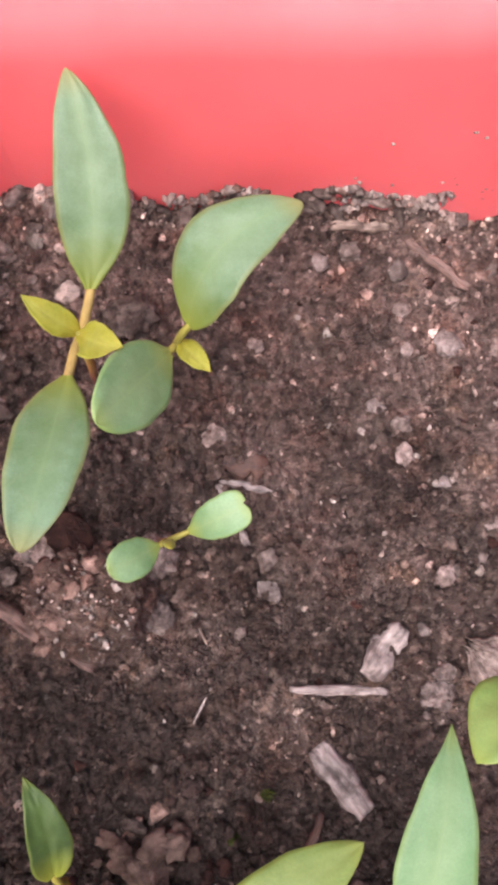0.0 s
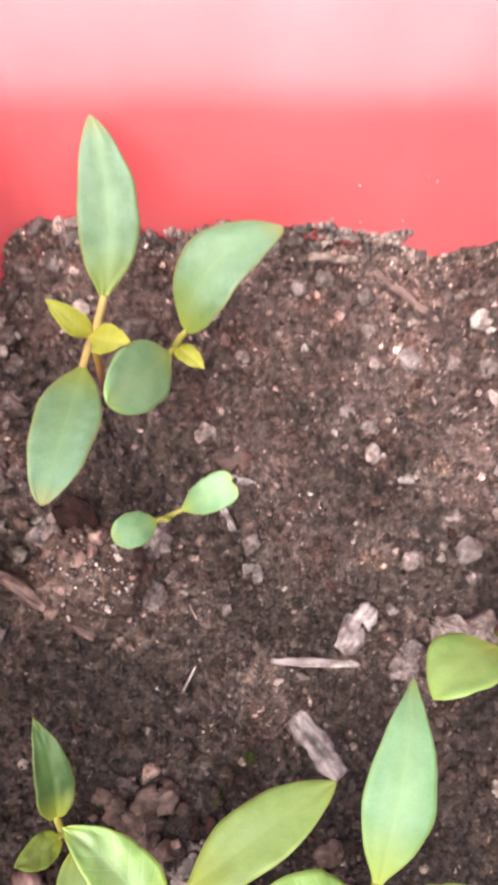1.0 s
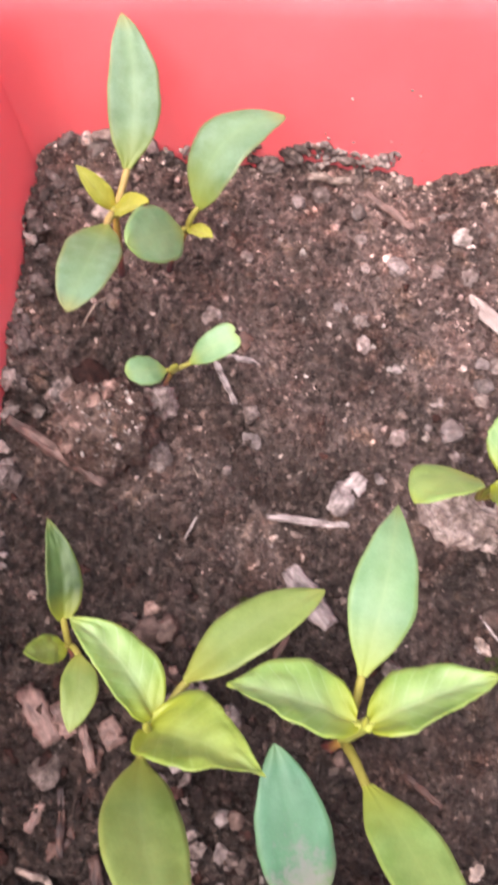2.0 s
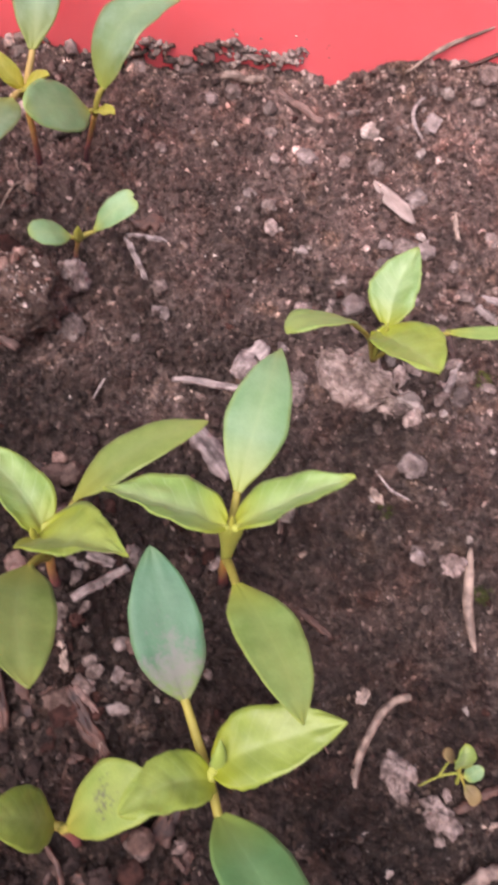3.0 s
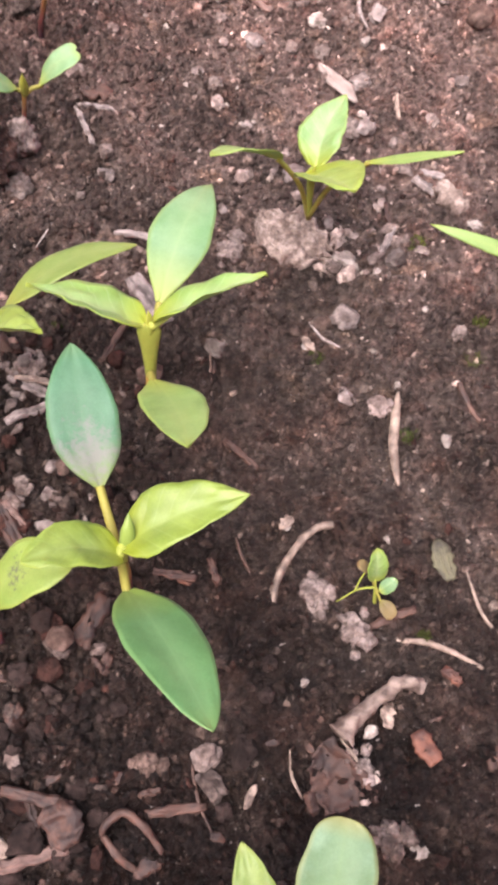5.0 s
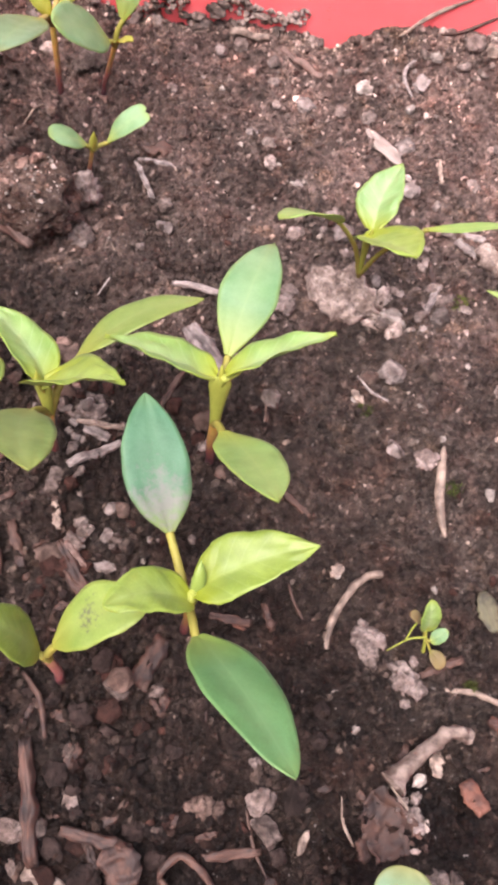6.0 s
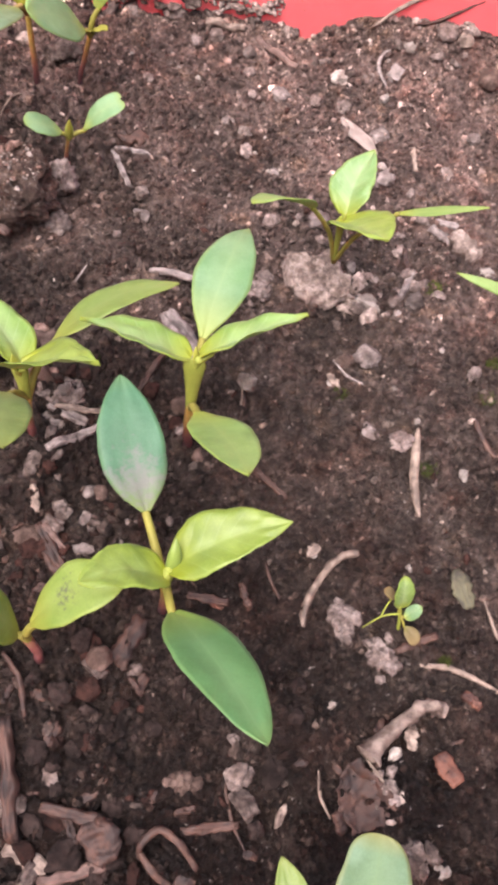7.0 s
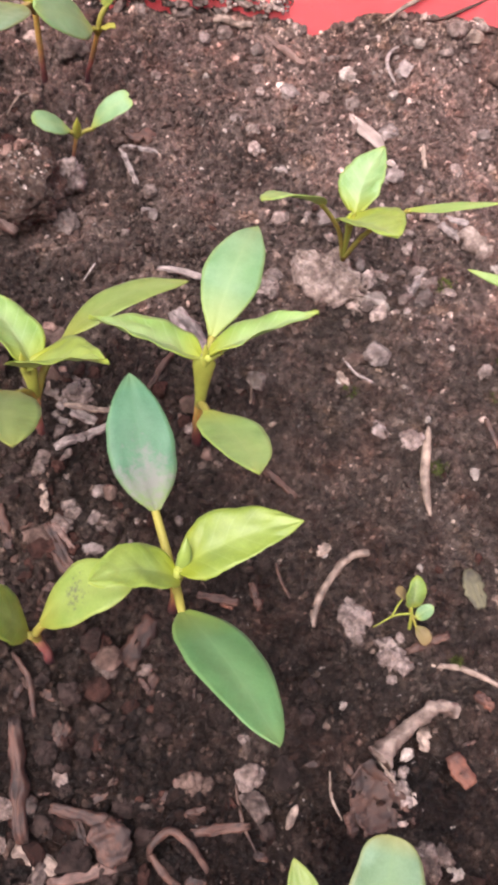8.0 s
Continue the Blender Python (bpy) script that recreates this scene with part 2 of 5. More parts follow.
def plastic_material():
    m, t, s = material("red_plastic")
    smudge = ramp(t, grain(t, 45, 5, 0.6), [(0.3, (0.82, 0.158, 0.163)), (0.7, (0.89, 0.194, 0.2))])
    dust = ramp(t, grain(t, 500, 5, 0.75), [(0.66, (0.0,) * 3), (0.8, (0.22,) * 3)])
    t.links.new(blend(t, smudge, (0.75, 0.45, 0.42), dust), s.inputs["Base Color"])
    rough = ramp(t, grain(t, 90, 4, 0.6), [(0.3, (0.3,) * 3), (0.7, (0.45,) * 3)])
    t.links.new(rough, s.inputs["Roughness"])
    s.inputs["Subsurface Weight"].default_value = 0.25
    s.inputs["Subsurface Scale"].default_value = 0.004
    s.inputs["Subsurface Radius"].default_value = (1.0, 0.3, 0.3)
    bump(t, s, grain(t, 300, 3, 0.5), 0.08, 0.0003)
    glow = t.nodes.new("ShaderNodeBsdfTranslucent")
    glow.inputs[0].default_value = (1.0, 0.4, 0.42, 1)
    mix = t.nodes.new("ShaderNodeMixShader")
    mix.inputs[0].default_value = 0.3
    t.links.new(s.outputs[0], mix.inputs[1])
    t.links.new(glow.outputs[0], mix.inputs[2])
    t.links.new(mix.outputs[0], t.nodes["Material Output"].inputs[0])
    return m


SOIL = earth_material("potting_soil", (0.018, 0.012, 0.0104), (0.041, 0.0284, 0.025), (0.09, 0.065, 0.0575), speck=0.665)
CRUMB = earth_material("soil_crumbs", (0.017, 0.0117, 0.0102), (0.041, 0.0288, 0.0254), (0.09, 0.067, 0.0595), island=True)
PALE_CLOD = stone_material("pale_clay", (0.16, 0.124, 0.108), (0.44, 0.362, 0.318), 800, 0.9)
CLOD = stone_material("dry_clod", (0.08, 0.062, 0.055), (0.29, 0.238, 0.215), 700, 0.9)
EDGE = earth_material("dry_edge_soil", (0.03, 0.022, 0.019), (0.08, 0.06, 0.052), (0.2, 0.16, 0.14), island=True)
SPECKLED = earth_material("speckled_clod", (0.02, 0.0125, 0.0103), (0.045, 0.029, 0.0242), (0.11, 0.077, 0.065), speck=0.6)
BARK_CHUNK = stone_material("bark_chunk", (0.011, 0.0052, 0.0039), (0.048, 0.021, 0.0155), 500, 0.75)
DARK_CLOD = stone_material("damp_clod", (0.01, 0.0065, 0.0055), (0.042, 0.0285, 0.0245), 600, 0.85)
MID_CLOD = stone_material("mid_tone_clod", (0.05, 0.039, 0.034), (0.2, 0.16, 0.142), 700, 0.9)
GREY_STONE = stone_material("grey_gravel", (0.09, 0.074, 0.068), (0.26, 0.222, 0.206), 350, 0.8)
PALE_STONE = stone_material("pale_grit", (0.16, 0.135, 0.12), (0.4, 0.36, 0.325), 450, 0.75)
RUST = stone_material("rusty_gravel", (0.055, 0.037, 0.03), (0.16, 0.112, 0.092), 350, 0.8)
BARK = fibre_material("weathered_bark", (0.045, 0.033, 0.029), (0.36, 0.3, 0.27))
BROWN_BARK = fibre_material("brown_bark", (0.013, 0.0058, 0.0036), (0.09, 0.039, 0.023), (120, 700, 700), 0.9)
PINK_CRUST = stone_material("pinkish_crust", (0.1, 0.062, 0.05), (0.34, 0.23, 0.19), 600, 0.85)
ROOT = fibre_material("dry_root", (0.085, 0.06, 0.044), (0.28, 0.21, 0.16), (330, 330, 330), 0.7)
PINK_WOOD = fibre_material("torn_pink_wood", (0.042, 0.023, 0.017), (0.2, 0.122, 0.096), (120, 800, 800), 0.6)
BROWN_ROOT = fibre_material("brown_root", (0.018, 0.0086, 0.0055), (0.09, 0.042, 0.026), (330, 330, 330), 0.8)
STRAW = fibre_material("dry_twig", (0.09, 0.062, 0.047), (0.36, 0.275, 0.215))
DRY_LEAF = fibre_material("dry_leaf", (0.15, 0.1, 0.08), (0.44, 0.345, 0.285), (300, 420, 420), 0.7)
GREY_LEAF = fibre_material("grey_dead_leaf", (0.12, 0.094, 0.078), (0.25, 0.2, 0.17), (150, 500, 500), 0.25)
RUST_LEAF = fibre_material("rust_leaf", (0.014, 0.0066, 0.0042), (0.07, 0.028, 0.015), (250, 350, 350), 0.85)
ORANGE = fibre_material("orange_chip", (0.055, 0.018, 0.009), (0.13, 0.046, 0.024))
OLIVE_LITTER = fibre_material("old_leaf_litter", (0.035, 0.032, 0.018), (0.085, 0.078, 0.035))
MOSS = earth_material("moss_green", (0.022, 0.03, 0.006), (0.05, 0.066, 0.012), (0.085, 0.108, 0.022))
PLASTIC = plastic_material()
CONCRETE = stone_material("grey_concrete", (0.14, 0.12, 0.11), (0.22, 0.19, 0.17), 40, 0.9)
STEM = stem_material()
STALK = fibre_material("leaf_stalk", (0.13, 0.122, 0.014), (0.205, 0.188, 0.026), stretch=(300, 300, 300), dirt=0.12)
YOUNG_STALK = fibre_material("young_stalk", (0.145, 0.172, 0.018), (0.21, 0.238, 0.03), stretch=(300, 300, 300), dirt=0.1)
TAN_STALK = fibre_material("tan_leaf_stalk", (0.19, 0.13, 0.035), (0.29, 0.215, 0.06), stretch=(300, 300, 300), dirt=0.15)
# Several leaf tints also hold the sky sheen and shade of the leaf's tilt.
GREEN = leaf_material("seed_leaf_green", (0.088, 0.17, 0.062), (0.175, 0.285, 0.18), (0.2, 0.31, 0.15), (0.2, 0.24, 0.03), (0.27, 0.25, 0.075))
PALE_GREEN = leaf_material("seed_leaf_pale", (0.13, 0.262, 0.11), (0.205, 0.345, 0.19), (0.26, 0.37, 0.18), (0.3, 0.36, 0.07), (0.24, 0.33, 0.08))
OLIVE_DARK = leaf_material("seed_leaf_dark_olive", (0.14, 0.21, 0.042), (0.215, 0.3, 0.08), (0.23, 0.3, 0.1), (0.25, 0.27, 0.04), (0.25, 0.29, 0.06))
OLIVE = leaf_material("seed_leaf_olive", (0.17, 0.28, 0.065), (0.26, 0.385, 0.12), (0.3, 0.4, 0.12), (0.3, 0.33, 0.04), (0.28, 0.35, 0.06))
DEEP_GREEN = leaf_material("seed_leaf_deep", (0.078, 0.195, 0.066), (0.115, 0.262, 0.1), (0.19, 0.34, 0.155), (0.2, 0.28, 0.05), (0.15, 0.27, 0.08))
DARK_LEAF = leaf_material("young_leaf_dark", (0.03, 0.065, 0.015), (0.06, 0.115, 0.025), (0.07, 0.12, 0.03), (0.22, 0.25, 0.02), (0.16, 0.19, 0.03))
SCARRED = leaf_material("seed_leaf_scarred", (0.052, 0.158, 0.085), (0.076, 0.205, 0.115), (0.1, 0.225, 0.125), (0.2, 0.26, 0.07), (0.14, 0.26, 0.12), 0.5, ((0.2, 0.185, 0.185), 0.2, 0.22, 0.46, 700))
YOUNG_MINT = leaf_material("young_leaf_mint", (0.17, 0.3, 0.085), (0.235, 0.38, 0.155), (0.38, 0.49, 0.27), (0.28, 0.32, 0.02), (0.28, 0.36, 0.07), 0.42, None, 0.4)
WITHERED = leaf_material("withered_leaf", (0.17, 0.12, 0.05), (0.27, 0.2, 0.09), (0.22, 0.16, 0.08), (0.2, 0.18, 0.04), (0.2, 0.12, 0.05))
SPOTTED = leaf_material("seed_leaf_spotted", (0.2, 0.3, 0.055), (0.27, 0.37, 0.09), (0.26, 0.33, 0.09), (0.26, 0.26, 0.03), (0.27, 0.32, 0.05), 0.5, ((0.09, 0.09, 0.075), 0.45, 0.44, 0.53, 1000))
YOUNG = leaf_material("young_leaf", (0.165, 0.24, 0.03), (0.265, 0.355, 0.07), (0.33, 0.42, 0.15), (0.3, 0.34, 0.015), (0.28, 0.37, 0.06), 0.42, None, 0.4)
YELLOW = leaf_material("young_leaf_yellow", (0.26, 0.27, 0.025), (0.38, 0.38, 0.06), (0.42, 0.42, 0.1), (0.32, 0.27, 0.02), (0.42, 0.4, 0.06), 0.45, None, 0.3)
YOUNG_PALE = leaf_material("young_leaf_pale", (0.175, 0.295, 0.06), (0.24, 0.38, 0.11), (0.42, 0.53, 0.3), (0.3, 0.34, 0.015), (0.32, 0.38, 0.05), 0.42, None, 0.4)


# ---------- mesh helpers ----------
def mesh_object(name, bm, mat, smooth=True):
    me = bpy.data.meshes.new(name)
    bm.to_mesh(me)
    bm.free()
    me.materials.append(mat)
    if smooth:
        for p in me.polygons:
            p.use_smooth = True
    return new(name, me)


def part(name, bm, mat, parent, label=""):
    """One mesh under a thing or a part; the mesh is given in world metres."""
    top = parent
    while top.parent:
        top = top.parent
    bmesh.ops.translate(bm, verts=bm.verts, vec=-top.location)
    ob = mesh_object(name, bm, mat)
    ob.parent = parent
    if label:
        tagged(ob, label)
    return ob


def group_of(name, x, y, z, label, category, group=""):
    ob = new(name)
    ob.empty_display_size = 0.005
    ob.location = (x * CM, y * CM, z * CM)
    return tagged(ob, label, category, group)


def smooth_line(points, steps=8):
    """Catmull-Rom through points (cm), in metres."""
    pts = [Vector(p) * CM for p in points]
    pts = [pts[0] * 2 - pts[1]] + pts + [pts[-1] * 2 - pts[-2]]
    out = []
    for a, b, c, d in zip(pts, pts[1:], pts[2:], pts[3:]):
        for i in range(steps):
            u = i / steps
            out.append(0.5 * (2 * b + (c - a) * u + (2 * a - 5 * b + 4 * c - d) * u * u + (3 * b - a - 3 * c + d) * u ** 3))
    return out + [pts[-2]]


def tube(bm, line, radius, sides=8, rough=0.0, flat=1.0, seed=0.0):
    """A closed tube along a line of points in metres; radius(u) in cm."""
    rings, up = [], Vector((0.13, 0.21, 1)).normalized()
    for i, p in enumerate(line):
        d = (line[min(i + 1, len(line) - 1)] - line[max(i - 1, 0)]).normalized()
        side = d.cross(up)
        if side.length < 0.1:
            side = d.cross(Vector((1, 0, 0)))
        side.normalize()
        rise = side.cross(d)
        r0, ring = radius(i / (len(line) - 1)) * CM, []
        for k in range(sides):
            a = 2 * math.pi * k / sides
            r = r0 * (1 + 1.5 * rough * noise.noise(p * 420 + Vector((math.cos(a) * 1.3, math.sin(a) * 1.3, seed))))
            ring.append(bm.verts.new(p + side * (math.cos(a) * r) + rise * (math.sin(a) * r * flat)))
        rings.append(ring)
    for a, b in zip(rings, rings[1:]):
        for k in range(sides):
            bm.faces.new((a[k], a[(k + 1) % sides], b[(k + 1) % sides], b[k]))
    bm.faces.new(rings[0][::-1])
    bm.faces.new(rings[-1])
    return bm


def rock_mesh(seed, sx, sy, sz, rough=0.35, cuts=2, coarse=1.3, facets=6):
    """A broken lump of unit size sx, sy, sz (cm), resting on z = 0."""
    bm = bmesh.new()
    bmesh.ops.create_icosphere(bm, subdivisions=cuts, radius=1.0)
    off = Vector((seed * 3.7, seed * 1.9, seed * 5.3))
    g = random.Random(seed)
    planes = [(Vector((g.gauss(0, 1), g.gauss(0, 1), g.gauss(0.2, 0.8))).normalized(), g.uniform(0.52, 0.82)) for _ in range(facets)]
    for v in bm.verts:
        n = v.co.normalized()
        d = 1 + rough * noise.noise(n * coarse + off) + rough * 0.5 * noise.noise(n * coarse * 2.7 + off) + rough * 0.3 * noise.noise(n * coarse * 6 + off) + rough * 0.22 * noise.noise(n * coarse * 13 + off)
        p = n * d
        for q, reach in planes:
            over = p.dot(q) - reach
            if over > 0:
                p = p - q * over * 0.97
        p = Vector((p.x, p.y, max(p.z, -0.55)))
        v.co = Vector((p.x * sx / 2, p.y * sy / 2, (p.z + 0.4) * sz / 2)) * CM
    return bm


def lump(name, x, y, size, mat, label, category, group="", seed=0.0, flat=0.7, rough=0.35, cuts=3, turn=0.0, long=1.0, lift=0.0):
    facets = {"soil_clod": 0, "crust": 1, "soil_lump": 3, "pebble": 3, "rust_pebble": 1}.get(name, 5)
    ob = mesh_object(name, rock_mesh(seed, size * long, size / long ** 0.5, size * flat, rough, cuts, 1.3 if facets else 2.0, facets), mat)
    ob.location = (x * CM, y * CM, (ground_at(x, y) + lift) * CM)
    ob.rotation_euler = (0, 0, radians(turn))
    return tagged(ob, label, category, group)


def chip_mesh(seed, length, width, thick, curl=0.0, ragged=0.35, taper=0.3, nx=22, ny=8, crag=0.0):
    """A splinter of bark: a thick plate with ragged outline, long in x."""
    bm = bmesh.new()
    tops, bottoms = [], []
    for i in range(nx + 1):
        u = i / nx
        sides = [width / 2 * (1 - taper * abs(2 * u - 1) ** 2.5) * (1 + ragged * 1.5 * noise.noise(Vector((u * 6 + k, seed + k * 9, 0))) + ragged * 0.6 * noise.noise(Vector((u * 8, seed, 2 + k)))) for k in (0, 1)]
        bow = 0.14 * length * noise.noise(Vector((u * 2.2, seed + 3, 5)))
        drift = width * 0.12 * noise.noise(Vector((u * 3, seed, 7)))
        top, bottom = [], []
        for j in range(ny + 1):
            v = 2 * j / ny - 1
            x = (u - 0.5) * length + (ragged * 0.9 * width * noise.noise(Vector((v * 4, seed, u * 2))) if i in (0, nx) else 0)
            y = v * sides[int(v > 0)] + drift
            z = curl * v * v * width + max(-0.6 * thick, bow) + thick * 0.5 * noise.noise(Vector((u * 6, v * 2.5, seed))) + thick * 0.35 * noise.noise(Vector((u * 3, v * 9, seed + 4)))
            z += crag * (noise.noise(Vector((u * 9, v * 6, seed + 2))) + 0.6 * noise.noise(Vector((u * 21, v * 14, seed + 6))))
            edge = 0.25 + 0.75 * (1 - max(abs(v) ** 6, abs(2 * u - 1) ** 10))
            top.append(bm.verts.new(Vector((x, y, z + thick * edge)) * CM))
            bottom.append(bm.verts.new(Vector((x * 0.98, y * 0.95, z * 0.6 - thick * 0.2)) * CM))
        tops.append(top)
        bottoms.append(bottom)
    for i in range(nx):
        for j in range(ny):
            bm.faces.new((tops[i][j], tops[i + 1][j], tops[i + 1][j + 1], tops[i][j + 1]))
            bm.faces.new((bottoms[i][j + 1], bottoms[i + 1][j + 1], bottoms[i + 1][j], bottoms[i][j]))
        bm.faces.new((tops[i + 1][0], tops[i][0], bottoms[i][0], bottoms[i + 1][0]))
        bm.faces.new((tops[i][ny], tops[i + 1][ny], bottoms[i + 1][ny], bottoms[i][ny]))
    for j in range(ny):
        bm.faces.new((tops[0][j], tops[0][j + 1], bottoms[0][j + 1], bottoms[0][j]))
        bm.faces.new((tops[nx][j + 1], tops[nx][j], bottoms[nx][j], bottoms[nx][j + 1]))
    return bm


def chip(name, a, b, width, thick, mat, label, category, group="", seed=0.0, lift=0.02, rise=0.0, **shape):
    """A splinter that lies on the soil from a to b (cm)."""
    dx, dy = b[0] - a[0], b[1] - a[1]
    x, y = (a[0] + b[0]) / 2, (a[1] + b[1]) / 2
    ob = mesh_object(name, chip_mesh(seed, math.hypot(dx, dy), width, thick, **shape), mat)
    z = max(ground_at(x, y), (ground_at(*a) + ground_at(*b)) / 2)
    ob.location = (x * CM, y * CM, (z + lift) * CM)
    slope = math.atan2(ground_at(*b) - ground_at(*a), math.hypot(dx, dy))
    ob.rotation_euler = (radians(rise), -slope * 0.6, math.atan2(dy, dx))
    return tagged(ob, label, category, group)


def stick(name, points, radius, mat, label, category, group="", rough=0.35, end=0.6, lift=0.0, seed=0.0, flat=1.0):
    """A twig or root on the soil; points (x, y, height above the soil) in cm."""
    line = smooth_line([(x, y, ground_at(x, y) + z + radius * 0.7 + lift) for x, y, z in points])
    bm = tube(bmesh.new(), line, lambda u: radius * (1 - (1 - end) * abs(2 * u - 1) ** 3), 10, rough, flat, seed)
    middle = line[len(line) // 2]
    bmesh.ops.translate(bm, verts=bm.verts, vec=-middle)
    ob = mesh_object(name, bm, mat)
    ob.location = middle
    return tagged(ob, label, category, group)


# ---------- ground and planter ----------
def soil_sheet():
    xs = np.concatenate([np.arange(-6.6, 11.0, 0.048), np.arange(11.0, 30.1, 0.6)])
    ys = np.concatenate([np.arange(-16.0, -15.0, 0.25), np.arange(-15.0, 9.75, 0.048)])
    gx, gy = np.meshgrid(xs, ys, indexing="ij")
    far = wall_y(gx) + 0.05
    gy = np.where(gy > far, far, gy)
    near = side_x(gy) - 0.05
    gx = np.where(gx < near, near, gx)
    gz = soil_z(gx, gy)
    co = np.stack([gx, gy, gz], -1).reshape(-1, 3) * CM
    nx, ny = len(xs), len(ys)
    i, j = np.meshgrid(np.arange(nx - 1), np.arange(ny - 1), indexing="ij")
    k = (i * ny + j).ravel()
    faces = np.stack([k, k + ny, k + ny + 1, k + 1], 1)
    keep = (co[faces[:, 1], 1] < co[faces[:, 2], 1] - 1e-7) & (co[faces[:, 0], 0] < co[faces[:, 1], 0] - 1e-7)
    me = bpy.data.meshes.new("ground")
    me.from_pydata(co.tolist(), [], faces[keep].tolist())
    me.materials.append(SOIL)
    for p in me.polygons:
        p.use_smooth = True
    return tagged(new("ground", me), "dark damp potting soil with fine crumbs", "soil", kind="structure")


def lean_z(x):
    """The planter stands a little out of level."""
    return 0.11 * (max(min(x, 12.0), -8.0) + 1.8)


def sweep_wall(name, profile, p0, p1, parent, label=""):
    """A wall of the planter: a closed profile of (outward, height) in cm, swept from p0 to p1 with fine steps."""
    bm = bmesh.new()
    a, b = Vector((*p0, 0)), Vector((*p1, 0))
    d = (b - a).normalized()
    out = Vector((-d.y, d.x, 0))
    n, rows = 24, []
    for i in range(n + 1):
        p = a.lerp(b, i / n)
        bow = 0.03 * math.sin(i * 0.9)
        rows.append([bm.verts.new((p + out * (o + bow) + Vector((0, 0, h + lean_z(p.x)))) * CM) for o, h in profile])
    m = len(profile)
    for r, s in zip(rows, rows[1:]):
        for k in range(m):
            bm.faces.new((r[k], s[k], s[(k + 1) % m], r[(k + 1) % m]))
    bmesh.ops.recalc_face_normals(bm, faces=bm.faces)
    ob = part(name, bm, PLASTIC, parent, label)
    return ob


def planter():
    pot = group_of("planter", 0, 0, -4, "long red plastic planter box filled with soil", "planter")
    # inner face leans outward, steps out at the band and ends in a rolled rim
    wall = [(-0.36, -4.0), (0.0, -1.0), (0.13, 1.1), (0.3, 2.6), (0.44, 3.8), (0.52, 4.2), (0.7, 4.5), (1.05, 4.9), (1.85, 5.8),
            (1.97, 5.9), (2.2, 5.93), (3.4, 5.9), (3.4, 5.75), (2.1, 5.72), (1.2, 4.75), (0.8, 4.2), (0.62, 3.6), (0.15, -0.5), (-0.2, -4.0)]
    x0, x1, y0 = SIDE_X, 30.0, -15.7
    corners = [(x0 + 0.95, wall_y(x0 + 0.95)), (x1, wall_y(x1))]
    sweep_wall("back_wall", wall, corners[0], corners[1], pot)
    tilt = 0.03
    sweep_wall("side_wall", wall, (x0 - tilt * 30, y0), (x0 + tilt * 6, wall_y(x0) - 0.7), pot)
    # out of view; set this close so that it shades the near soil
    sweep_wall("front_wall", wall, (x1, y0), (x0 - 1, y0), pot)
    sweep_wall("side_wall", wall, (x1, wall_y(x1)), (x1, y0), pot)
    # rounded corner post between the two walls that are seen
    bm = bmesh.new()
    cx, cy, rows = x0 + 0.95, wall_y(x0 + 0.95) - 0.8, []
    for i in range(9):
        a = radians(88 + 92 * i / 8)
        rows.append([bm.verts.new(Vector((cx + math.cos(a) * (0.8 + o), cy + math.sin(a) * (0.8 + o), h + lean_z(cx + math.cos(a) * 0.8))) * CM) for o, h in wall])
    m = len(wall)
    for r, s in zip(rows, rows[1:]):
        for k in range(m):
            bm.faces.new((r[k], s[k], s[(k + 1) % m], r[(k + 1) % m]))
    bmesh.ops.recalc_face_normals(bm, faces=bm.faces)
    part("corner_wall", bm, PLASTIC, pot)
    # rolled rim along the top
    rim = bmesh.new()
    top = [(x, wall_y(x) + 1.97, 5.86 + lean_z(x)) for x in (x1, 16.0, 8.0, 3.0, 0.0, -2.5, -4.1)]
    top += [(-5.9, wall_y(-6) + 1.35, 5.86 + lean_z(-6)), (-6.95, wall_y(-6) - 0.3, 5.86 + lean_z(-6)), (-7.4, wall_y(-6) - 2.5, 5.86 + lean_z(-7)), (-7.7, 0, 5.86 + lean_z(-7)), (-8.4, y0, 5.86 + lean_z(-8))]
    tube(rim, smooth_line(top, 10), lambda u: 0.12, 10)
    part("rim", rim, PLASTIC, pot, "rounded glossy rim")
    return pot


def surroundings():
    bm = bmesh.new()
    bmesh.ops.create_grid(bm, x_segments=8, y_segments=8, size=40)
    for v in bm.verts:
        v.co.z = -0.0405
    tagged(mesh_object("floor", bm, CONCRETE, False), "plain grey concrete floor", "floor", kind="structure")
    # unseen low wall behind the camera, added to cut light from that side
    bm = bmesh.new()
    bmesh.ops.create_cube(bm, size=1.0)
    bmesh.ops.transform(bm, matrix=pose(0.0, -0.57, 0.2845) @ Matrix.Diagonal((2.25, 0.1, 0.65, 1)), verts=bm.verts)
    bmesh.ops.bevel(bm, geom=bm.edges[:], offset=0.01, segments=2, affect='EDGES')
    tagged(mesh_object("wall_south", bm, CONCRETE, False), "plain grey unseen wall added to block light behind the camera", "wall", kind="structure")


soil_sheet()
planter()
surroundings()


